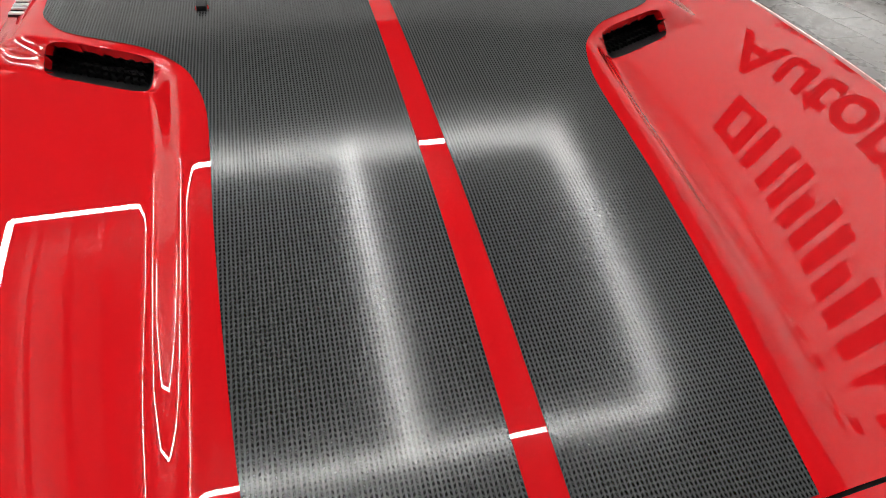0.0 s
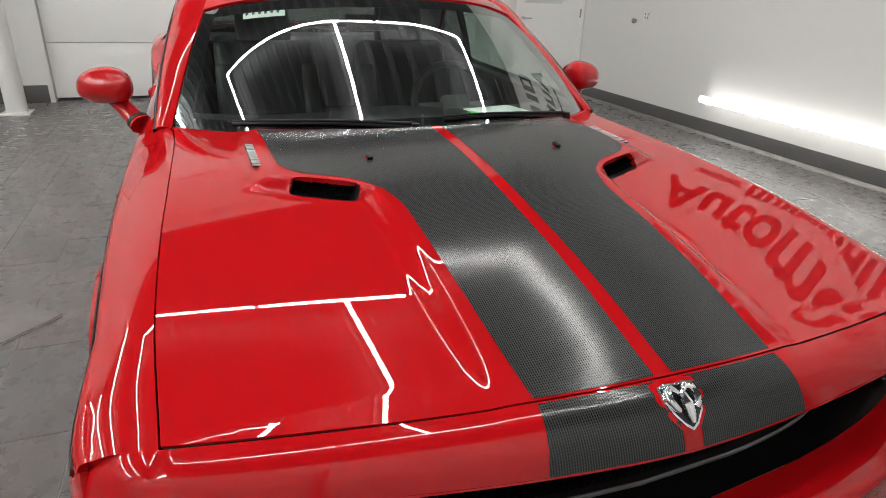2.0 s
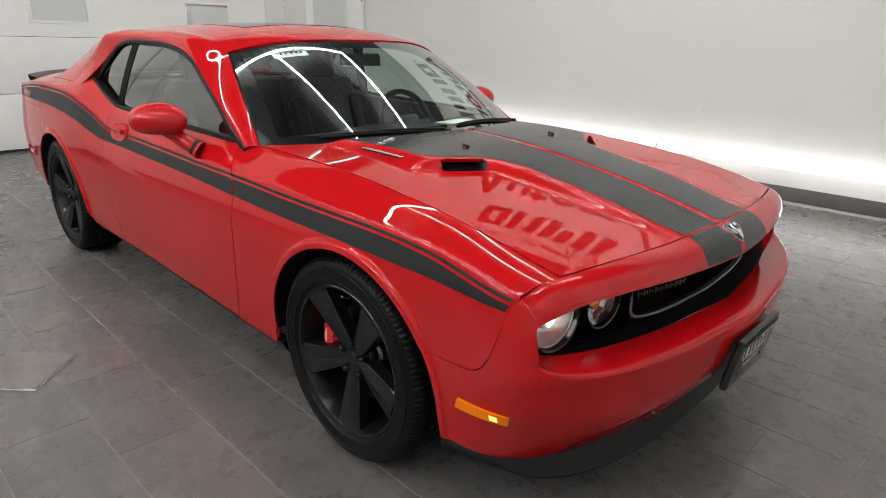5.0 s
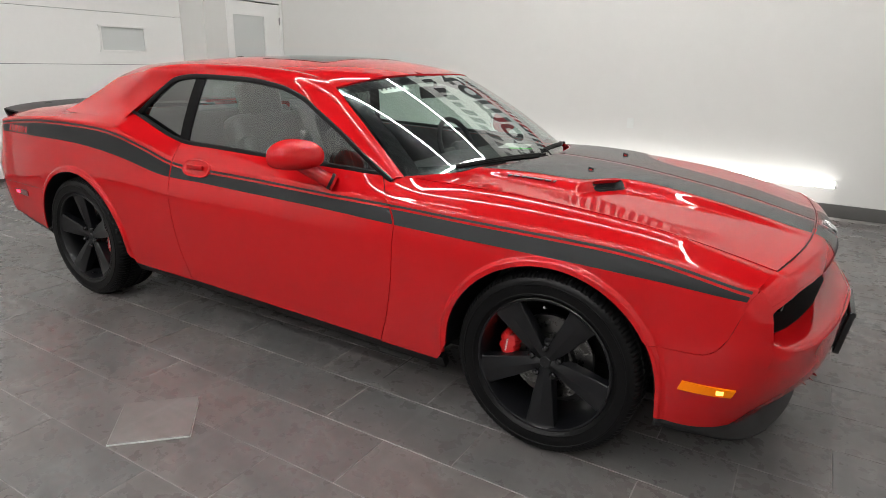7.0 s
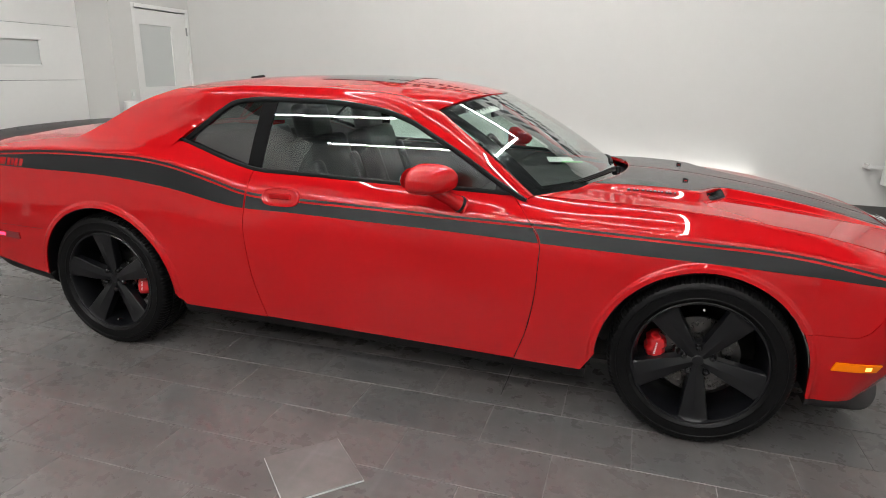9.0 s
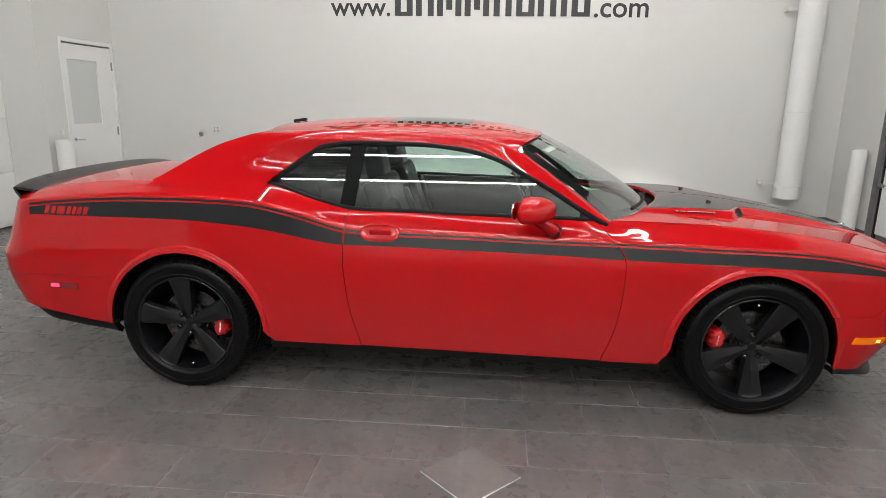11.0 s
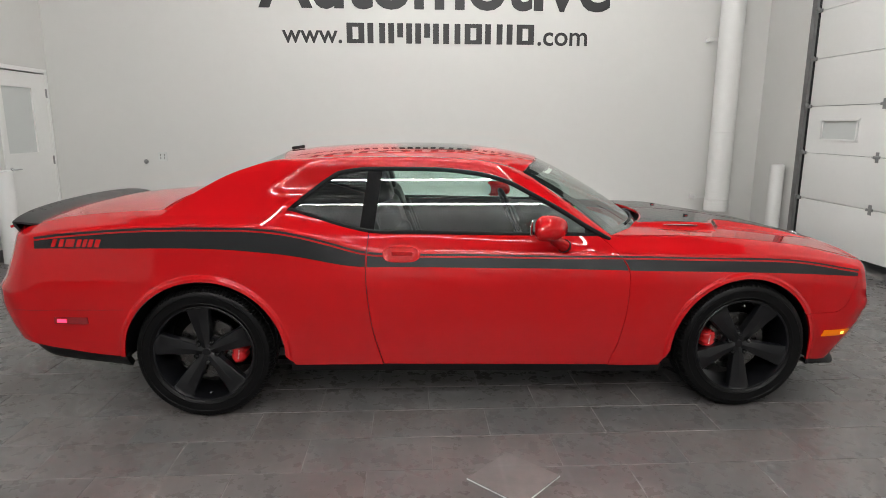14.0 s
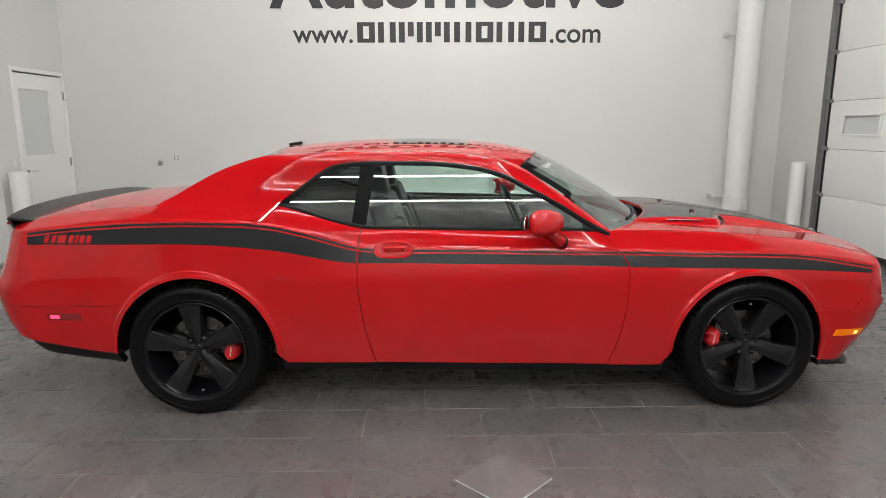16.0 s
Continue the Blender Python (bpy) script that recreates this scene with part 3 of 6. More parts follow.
for s in (-1, 1):
    bm = bmesh.new()
    rings = []
    for k in range(48):
        t = 2 * math.pi * k / 48
        a = math.copysign(abs(math.cos(t))**0.5, math.cos(t)) * 0.086
        b = math.copysign(abs(math.sin(t))**0.5, math.sin(t)) * 0.0190
        row = []
        for sc, dz, back in ((1.0, 0.0, 0.0), (0.97, -0.002, -0.008), (0.95, -0.006, -0.03), (0.93, -0.012, -0.075)):
            dy, dx = ca * a * sc + sa2 * b * sc, -sa2 * a * sc + ca * b * sc
            x, y = VX + dx, VY + dy
            row.append(bm.verts.new((x + back, s * y, float(hood_z(x, y)) + dz)))
        rings.append(row)
    for k in range(48):
        for i in range(3):
            bm.faces.new((rings[k][i], rings[k][i + 1], rings[(k + 1) % 48][i + 1], rings[(k + 1) % 48][i]))
    bm.faces.new([q[-1] for q in rings])
    part("scoop", bm, BLACK, hood, "black mouth of a bonnet scoop")
    bm = bmesh.new()
    for i in range(-6, 7):
        for row in range(-2, 3):
            a, b = (i + 0.5 * (row % 2)) * 0.0118, row * 0.0085
            if abs(a) > 0.076:
                continue
            dy, dx = ca * a + sa2 * b, -sa2 * a + ca * b
            x, y = VX + dx, VY + dy
            cyl(bm, 0.0062, 0.0062, 0.006, pose(x - 0.034, s * y, float(hood_z(x, y)) - 0.004, 0, 90), 6, False)
    part("scoop_mesh", bm, BLACK, hood, "black honeycomb mesh")
    # dark band on the bonnet
    xs = np.linspace(0, 1, 130)
    band = []
    for q in np.linspace(0, 1, 30):
        row = []
        for u in xs:
            y = 0.0175 + 0.25 * q
            for _ in range(3):
                x0, x1 = float(hood_rear(y)) + 0.006, float(hood_front(y)) - 0.006
                x = x0 + (x1 - x0) * u
                y = 0.0175 + (float(hood_half(x)) - 0.0175) * q
            row.append((x, s * y, float(hood_z(x, y))))
        band.append(row)
    panel("hood_stripe", band, CARBON, hood, "dark carbon-weave stripe", flange=0.0, lift=0.0013)
    # washer jets
    bm = bmesh.new()
    z = float(hood_z(1.389, 0.279))
    box(bm, (0.026, 0.016, 0.013), pose(1.389, s * 0.279, z + 0.006, 0, 14), 0.004, 2)
    part("washer_jet", bm, BLACK, hood, "small black washer jet")
    bm = bmesh.new()
    cyl(bm, 0.011, 0.010, 0.004, pose(1.389, s * 0.279, z + 0.002), 16)
    part("washer_base", bm, RED, hood)
    # chrome badge of plain bars beside the scoop
    bx = [1.135, 1.158, 1.172, 1.196, 1.214, 1.228, 1.246, 1.262, 1.276, 1.296, 1.310, 1.330]
    bm = bmesh.new()
    for i, x in enumerate(bx):
        y = 0.565 - 0.03 * (x - 1.135)
        box(bm, (0.0075 if i % 3 else 0.0115, 0.022, 0.004), pose(x, s * y, float(hood_z(x, y)) + 0.0048, s * 4, 2, 0), 0.001, 1)
    letters = part("hood_badge", bm, BADGE, hood, "chrome badge of small raised bars")
    bm = bmesh.new()
    for i, x in enumerate(bx):
        y = 0.565 - 0.03 * (x - 1.135)
        box(bm, (0.0100 if i % 3 else 0.0140, 0.0250, 0.004), pose(x, s * y, float(hood_z(x, y)) + 0.0016, s * 4, 2, 0), 0.001, 1)
    part("badge_backing", bm, GLOSSBLACK, letters)

# -- nose: header, bumper with its long mouth, lamps
def lip_z(y):
    ay = np.abs(y)
    return 0.768 + 0.012 * (np.minimum(ay, 0.6) / 0.6)**1.6 - 0.032 * (np.maximum(ay - 0.70, 0) / 0.16)**2.5


def nose_x(y, z):
    w0 = WMAX(1.85) - 0.21 * np.clip(0.70 - z, 0, 1)**2 - shoulder(1.85, z)
    k = np.clip(np.abs(y) / w0, 0, 0.9995)
    n = POWER(z)
    return 1.85 + nose_reach(y, z) * (1 - k**n)**(1 / n)


def header_point(y, t):
    yy = abs(y)
    if yy < 0.771:
        h = np.array([float(hood_front(y)) + 0.0018, y, float(hood_z(float(hood_front(y)), y))])
    else:
        q = (yy - 0.771) / 0.1
        h = np.array([2.172 - 0.045 * q**1.6 - 0.002, y, 0.8235 - 0.012 * q - 0.028 * q * q + 0.030 * q * (1 - min(q, 1.0))])
    z = float(lip_z(y))
    l = np.array([float(nose_x(y, z)), y, z])
    drop = h[2] - l[2]
    c1 = np.array([h[0] + (l[0] - h[0]) * 0.75, y, h[2] - 0.16 * drop])
    return h * (1 - t)**2 + 2 * c1 * t * (1 - t) + l * t * t


yv = np.concatenate([np.linspace(-0.884, -0.70, 18)[:-1], np.linspace(-0.70, 0.70, 57), np.linspace(0.70, 0.884, 18)[1:]])
front = panel("front_header", [[header_point(y, t) for t in np.linspace(0, 1, 16)] for y in yv], RED, car, "red nose panel above the grille", flange=0.02)
p = [[(float(hood_front(y)) + d, y, float(hood_z(float(hood_front(y)), y)) - 0.0030) for d in (-0.0055, 0.0, 0.0050)] for y in np.linspace(-0.768, 0.768, 60)]
panel("hood_gap", p, MATT, car, "dark gap in front of the bonnet", flange=0.0)
for s in (-1, 1):
    p = [[header_point(s * (y0 * (1 + 0.06 * t)), t) for t in np.linspace(0.03, 1, 14)] for y0 in np.linspace(0.0175, 0.236, 16)]
    panel("header_stripe", p, CARBON, front, "dark carbon-weave stripe", flange=0.0, lift=0.0013)

MOUTH, INTAKE = (0.0, 0.690, 0.875, 0.098), (0.0, 0.352, 0.47, 0.040)


def around(a, z):
    """A place on the nose by its turn from the middle."""
    n = float(POWER(z))
    w0 = float(WMAX(1.85)) - 0.21 * max(0.70 - z, 0)**2 - float(shoulder(1.85, z))
    y = math.copysign(abs(math.sin(a))**(2 / n), a) * w0
    return 1.85 + float(nose_reach(y, z)) * abs(math.cos(a))**(2 / n), y


def bumper_point(a, z):
    x, y = around(a, z)
    far = around(a, 0.5)[0]
    if far < 2.2:
        # along the flank the columns lean less and less, and the last one follows the wheel's opening
        cx, cz, r = FRONT_ARCH
        edge = cx + math.sqrt(max(r * r - max(z - cz, 0)**2, 0)) + (0.0 if z > cz else (cz - z) * 0.05)
        s_ = float(step(1.99, 2.2, far))
        x = edge + (far - 1.85) / 0.14 * (1.99 - edge) if far < 1.99 else far + (x - far) * s_
        y = math.copysign(float(width(x, z)), a)
    return x, y, z


turns = [math.acos(q**1.75) for q in list(np.geomspace(0.0022, 0.028, 8)) + list(np.linspace(0.030, 0.60, 22))] + [math.asin(q**1.75) for q in np.linspace(0.88, 0.955, 26)]
turns += [math.asin(abs(q)**1.75) for q in np.linspace(0.87, 0, 80)]
phis = sorted({round(t, 6) for t in turns} | {-round(t, 6) for t in turns})
lower, upper = [], []
for a in phis:
    ztop = 0.6
    for _ in range(10):
        px, py, _ = bumper_point(a, ztop)
        ztop = 0.5 * ztop + 0.5 * min(float(seam_low(px)) - 0.0006, float(lip_z(py)) - 0.0004 + 0.08 * float(step(0.872, 0.888, abs(py))))
    zbot = float(soft([(1.85, 0.262), (2.05, 0.244), (2.2, 0.240), (2.38, 0.262)])(bumper_point(a, 0.3)[0]))
    cy, cz, hw, hh = MOUTH
    y = abs(bumper_point(a, cz)[1])
    h = hh * (1 - (y / hw)**8)**(1 / 8) if y < hw and bumper_point(a, cz)[0] > 2.0 and ztop > cz + 0.02 else 0.0
    split = min(cz, ztop - 0.002)
    z0 = min(split, cz - h) - 0.016 * h / hh
    lower.append([bumper_point(a, zbot + (z0 - zbot) * q) for q in np.linspace(0, 1, 46)])
    z1 = min(max(split, cz + h * (float(lip_z(y)) - 0.004 - cz) / hh), ztop - 0.001)
    upper.append([bumper_point(a, z1 + (ztop - z1) * q) for q in np.linspace(0, 1, 14)])
fg = np.array(lower)
cy, cz, hw, hh = INTAKE
a, b = (fg[..., 1] - cy) / hw, (fg[..., 2] - cz) / hh
r = (a**6 + b**6)**(1 / 6)
near = (np.abs(r - 1) < 0.10) & (fg[..., 0] > 2.0)
f = np.where(near, 1 / np.maximum(r, 1e-6), 1.0)
fg[..., 1] = np.where(near, cy + a * f * hw, fg[..., 1])
fg[..., 2] = np.where(near, cz + b * f * hh, fg[..., 2])
fg[..., 0] = np.where(near, nose_x(fg[..., 1], fg[..., 2]), fg[..., 0])
mid = 0.25 * (fg[:-1, :-1] + fg[1:, :-1] + fg[:-1, 1:] + fg[1:, 1:])
a, b = (mid[..., 1] - cy) / hw, (mid[..., 2] - cz) / hh
bumper = panel("front_bumper", fg, RED, car, "red front bumper with a long grille mouth", flange=0.02, keep=(a**6 + b**6)**(1 / 6) > 0.985)
panel("mouth_brow", upper, RED, bumper, "red upper edge of the grille mouth", flange=0.015)
holes = [MOUTH, INTAKE]
# the mouth's inner walls
for (cy, cz, hw, hh), deep, m_, nm in ((holes[0], 0.105, RED, "mouth_rim"), (holes[1], 0.08, BLACK, "intake_rim")):
    rows = []
    for k in range(241):
        t = 2 * math.pi * k / 240
        e = 0.25 if hh > 0.08 else 1 / 3
        a = math.copysign(abs(math.cos(t))**e, math.cos(t)) * hw
        b = math.copysign(abs(math.sin(t))**e, math.sin(t)) * hh
        if b > 0 and hh > 0.08:
            b *= (float(lip_z(a)) - 0.004 - cz) / hh
        y, z = cy + a, cz + b
        x = float(nose_x(y, z))
        far = deep - (0.020 if hh > 0.08 and b < 0 else 0.0)
        if hh > 0.08 and b < 0:
            # a rounded lip, then a shelf that falls slightly inwards
            e = 0.016 * -b / hh
            x = float(nose_x(y, z - e))
            rows.append([(x - 0.001 - far * q - e * back, y * (1 - 0.02 * q), z - e * down + 0.008 * q) for q, back, down in ((0, 0, 1.0), (0, 0.10, 0.62), (0, 0.38, 0.22), (0, 0.95, 0.0), (0.22, 1, 0), (0.6, 1, 0), (1.0, 1, 0))])
        else:
            rows.append([(x - 0.001 - far * q, y * (1 - 0.02 * q), z - 0.002 * q) for q in (0, 0.03, 0.08, 0.15, 0.3, 0.6, 1.0)])
    panel(nm, rows, m_, bumper, flange=0.0, about=(2.2, 0, 5.0))
    if m_ is RED:
        rows = [[(r[-1][0] + 0.002 - 0.17 * q, r[-1][1], r[-1][2] + (0.004 if r[-1][2] < cz else -0.004)) for q in (0, 0.5, 1)] for r in rows]
        panel("mouth_lining", rows, MATT, bumper, flange=0.0, about=(2.2, 0, 5.0))
p = [[(float(nose_x(y * 0.97, 0.56)) - 0.245 - 0.02 * (1 - q), y, 0.560 + 0.235 * q) for q in np.linspace(0, 1, 8)] for y in np.linspace(-0.862, 0.862, 50)]
panel("grille_backing", p, MATT, car, "black recessed panel round the lamps", flange=0.0, about=(0, 0, 0.6))
p = [[(float(nose_x(y, 0.34)) - 0.07, y, 0.290 + 0.125 * q) for q in np.linspace(0, 1, 3)] for y in np.linspace(-0.52, 0.52, 30)]
panel("intake_backing", p, BLACK, car, "black lower air intake", flange=0.0, about=(0, 0, 0.4))
bm = bmesh.new()
for i in range(-9, 10):
    for row in range(-2, 3):
        y, z = (i + 0.5 * (row % 2)) * 0.048, 0.352 + row * 0.017
        cyl(bm, 0.015, 0.015, 0.006, pose(float(nose_x(y, 0.34)) - 0.055, y, z, 0, 90), 6, False)
part("intake_mesh", bm, BLACK, car, "black mesh in the lower intake")
# chin spoiler, along the bumper's lower edge
rows = []
for a in phis:
    z = 0.3
    for _ in range(4):
        z = float(soft([(1.85, 0.262), (2.05, 0.244), (2.2, 0.240), (2.38, 0.262)])(bumper_point(a, 0.3)[0]))
    x, y, _ = bumper_point(a, z)
    n = np.array([max(x - 1.88, 0.0) / 0.42, y / 0.86, 0])
    n[0], n[1] = n[0]**2.6, math.copysign(abs(n[1])**2.6, n[1])
    n /= np.linalg.norm(n) + 1e-9
    front_part = float(step(1.98, 2.22, x))
    drop, out = 0.022 + 0.038 * front_part, 0.038 * front_part
    p0 = np.array([x, y, z])
    rows.append([p0 + n * o + np.array([0, 0, d]) for o, d in ((-0.014, 0.012), (-0.006, -0.002), (out * 0.35, -drop * 0.55), (out, -drop), (out - 0.003, -drop - 0.008), (-0.10, -drop - 0.004))])
panel("chin_spoiler", rows, BLACK, car, "matt black chin spoiler", flange=0.0, sharp=40)

# grille with its silver frame
def grille_x(y):
    return 2.262 - 0.045 * (y / 0.45)**2


ring = []
for k in range(97):
    t = 2 * math.pi * k / 96
    a = math.copysign(abs(math.cos(t))**0.28, math.cos(t)) * 0.455
    b = math.copysign(abs(math.sin(t))**0.40, math.sin(t)) * 0.078
    ring.append((float(grille_x(a)), a, 0.690 + b))
bm = bmesh.new()
tube(bm, ring, 0.0052, 8, 0.7)
grille = part("grille_frame", bm, SILVER, car, "silver frame of the grille")
bm = bmesh.new()
for i in range(-30, 31):
    for row in range(-4, 5):
        y, z = (i + 0.5 * (row % 2)) * 0.0148, 0.690 + row * 0.0160
        if abs(y) > 0.44:
            continue
        cyl(bm, 0.0088, 0.0088, 0.012, pose(float(grille_x(y)) - 0.022, y, z, 0, 90), 6, False)
part("grille_mesh", bm, MATT, grille, "black honeycomb grille")
p = [[(float(grille_x(y)) - 0.004 - 0.028 * q, y * (1 - 0.03 * q), 0.612 + 0.012 * q) for q in (0, 1)] for y in np.linspace(-0.44, 0.44, 30)]
panel("grille_ledge", p, BLACK, grille, "black lower ledge", flange=0.0, about=(2.2, 0, 0))
bm = bmesh.new()
for i, y in enumerate(np.linspace(-0.430, -0.190, 19)):
    box(bm, (0.003, (0.0050, 0.0100, 0.0065, 0.0085)[i % 4], (0.020, 0.007, 0.020, 0.012)[i % 4]), pose(float(grille_x(y)) + 0.002, y, 0.698 - 0.010 * (i / 18), 8, 0, 0), 0.001, 1)
part("grille_badge", bm, DIMBADGE, grille, "dim grey badge of plain bars")


def headlamp(y, z, r, x, warm):
    s = 1 if y > 0 else -1
    turn = pose(x, y, z, 0, 0, -90 - s * -8)
    bm = bmesh.new()
    lathe(bm, [(r * 1.12, -0.05), (r * 1.12, 0.008), (r * 1.08, 0.020), (r * 1.02, 0.018), (r * 0.99, 0.0), (r * 0.97, -0.03)], 48, turn)
    lamp = part("headlight", bm, GLOSSBLACK, car, "round headlamp in a black bezel")
    bm = bmesh.new()
    bowl = [(0.001, -0.052), (r * 0.3, -0.050), (r * 0.6, -0.038), (r * 0.85, -0.016), (r * 0.98, 0.004)]
    if warm:
        lathe(bm, bowl, 10, turn)
        part("reflector", bm, CHROME, lamp, "bright faceted reflector bowl", 6)
    else:
        lathe(bm, bowl, 64, turn)
        part("reflector", bm, BOWL, lamp, "smooth silver reflector bowl", 40)
    bm = bmesh.new()
    lathe(bm, [(r * 0.42, -0.045), (r * 0.44, -0.016), (r * 0.40, -0.014), (r * 0.36, -0.035)], 40, turn)
    part("projector_ring", bm, CHROME, lamp)
    bm = bmesh.new()
    bmesh.ops.create_uvsphere(bm, u_segments=16, v_segments=10, radius=r * (0.30 if warm else 0.26), matrix=turn @ pose(0, -0.024, 0))
    part("bulb", bm, AMBER if warm else LAMPGLOW, lamp, "amber bulb" if warm else "lit lamp")
    bm = bmesh.new()
    lathe(bm, [(0.001, 0.018), (r * 0.4, 0.0165), (r * 0.75, 0.010), (r * 1.0, 0.001)], 40, turn)
    lens = part("lens", bm, LENS, lamp, "clear domed lens")
    lens.visible_shadow = False


for s in (-1, 1):
    headlamp(s * 0.760, 0.700, 0.082, 2.150, False)
    headlamp(s * 0.584, 0.705, 0.065, 2.184, True)

# emblem: a plain chrome shield on a red ground
def shield(sc):
    return [(w * 1.18 * sc, h * sc) for w, h in ((-0.036, 0.042), (-0.018, 0.047), (0.0, 0.044), (0.018, 0.047), (0.036, 0.042), (0.037, 0.012), (0.028, -0.018), (0.012, -0.042), (0.0, -0.052), (-0.012, -0.042), (-0.028, -0.018), (-0.037, 0.012))]


def on_nose(a, b, h):
    """A place on the nose panel: a across, b up from the emblem's middle, h out from the paint."""
    t = 0.42 - b / 0.125
    p, q, r = (Vector(header_point(a, t)), Vector(header_point(a, t + 0.03)), Vector(header_point(a + 0.004, t)))
    n = (q - p).cross(r - p).normalized()
    return p + n * (h if n.x > 0 else -h)


for nm, sc, h0, h1, m_, lab in (("emblem_ground", 1.06, -0.004, 0.0020, RED, "red ground round the shield"), ("emblem", 0.84, 0.0, 0.0055, CHROME, "chrome shield emblem"), ("emblem_field", 0.73, 0.004, 0.0066, GLOSSBLACK, "black field of the shield")):
    bm = bmesh.new()
    rings = [[bm.verts.new(on_nose(a, b, h)) for a, b in shield(sc * f)] for f, h in ((1.0, h0), (0.97, h1), (0.66, h1), (0.33, h1))]
    for r0, r1 in zip(rings, rings[1:]):
        for k in range(len(r0)):
            bm.faces.new((r0[k], r0[(k + 1) % len(r0)], r1[(k + 1) % len(r0)], r1[k]))
    bm.faces.new(rings[-1])
    part(nm, bm, m_, front, lab)
bm = bmesh.new()
for s in (-1, 1):
    tube(bm, [on_nose(s * a * 1.02, b * 0.90, 0.008) for a, b in ((0.004, 0.020), (0.013, 0.030), (0.023, 0.025), (0.026, 0.010), (0.020, -0.006), (0.016, -0.012))], [0.004, 0.0065, 0.0075, 0.007, 0.006, 0.004], 10)
tube(bm, [on_nose(0, b * 0.90, 0.009) for b in (0.022, 0.0, -0.022, -0.034)], [0.006, 0.0105, 0.008, 0.004], 10)
part("emblem_relief", bm, CHROME, front, "plain chrome relief on the shield")
p = [[header_point(y, t) for t in np.linspace(0.80, 0.95, 6)] for y in np.linspace(-0.0165, 0.0165, 5)]
panel("header_pinstripe", p, RED, front, "red centre line below the emblem", flange=0.0, lift=0.0016)

# number-plate holder with plain printed bars
HOLD = pose(2.432, 0, 0.446, 0, 9, 0)
bm = bmesh.new()
box(bm, (0.024, 0.335, 0.185), HOLD, 0.008, 3)
box(bm, (0.070, 0.300, 0.150), HOLD @ pose(-0.040, 0, 0.0), 0.012, 3)
holder = part("plate_holder", bm, GLOSSBLACK, car, "black plastic number-plate holder")
bm = bmesh.new()
box(bm, (0.006, 0.305, 0.012), HOLD @ pose(0.013, 0, 0.076), 0.003, 2)
part("holder_rib", bm, BLACK, holder)
bm = bmesh.new()
for z, h, xs_ in ((0.032, 0.030, [(-0.125 + 0.036 * k, 0.007 + 0.006 * (k % 2)) for k in range(7)]), (0.006, 0.010, [(-0.10 + 0.022 * k, 0.009) for k in range(10)]), (-0.026, 0.018, [(-0.075 + 0.022 * k, 0.006) for k in range(7)]), (0.058, 0.006, [(0.02 + 0.014 * k, 0.008) for k in range(8)])):
    for y, w in xs_:
        box(bm, (0.0012, w, h), HOLD @ pose(0.0128, y, z, 12))
part("plate_print", bm, WHITEPRINT, holder, "white bars of unreadable print")
for y in (-0.10, 0.10):
    bm = bmesh.new()
    cyl(bm, 0.006, 0.006, 0.004, HOLD @ pose(0.013, y, -0.048, 0, 90), 12)
    part("screw", bm, CHROME, holder)

# -- roof, pillars and glass
def through_keys(keys):
    """A smooth curve in space through (t, x, y, z) keys."""
    fs = [soft([(k[0], k[i]) for k in keys]) for i in (1, 2, 3)]
    return lambda t: np.array([float(f(t)) for f in fs])


OUTER = through_keys([(0, 0.748, 0.782, 0.966), (0.12, 0.575, 0.735, 1.094), (0.24, 0.405, 0.686, 1.214), (0.345, 0.262, 0.640, 1.306), (0.40, 0.175, 0.622, 1.342), (0.48, 0.0, 0.610, 1.372), (0.58, -0.35, 0.607, 1.388), (0.70, -0.80, 0.617, 1.386), (0.78, -1.06, 0.634, 1.378), (0.86, -1.29, 0.660, 1.322), (1, -1.70, 0.742, 1.108)])
def glass_y(x, z):
    """Half the cabin's width over the side glass."""
    d = z - 0.98
    return 0.838 - 0.018 * ((x + 0.15) / 0.9)**2 - 0.215 * d - 0.30 * d * d


DLO_RAW = through_keys([(0, 0.722, 0.818, 0.957), (0.12, 0.600, 0.806, 1.024), (0.24, 0.440, 0.779, 1.122), (0.345, 0.280, 0.756, 1.208), (0.40, 0.165, 0.744, 1.266), (0.48, -0.01, 0.731, 1.312), (0.58, -0.25, 0.726, 1.334), (0.70, -0.56, 0.732, 1.337), (0.78, -0.735, 0.745, 1.320), (0.86, -0.82, 0.764, 1.275), (0.93, -0.905, 0.787, 1.210), (1, -1.030, 0.815, 1.114)])


def DLO(t):
    p = DLO_RAW(t)
    p[1] = glass_y(p[0], p[2]) + 0.010
    return p


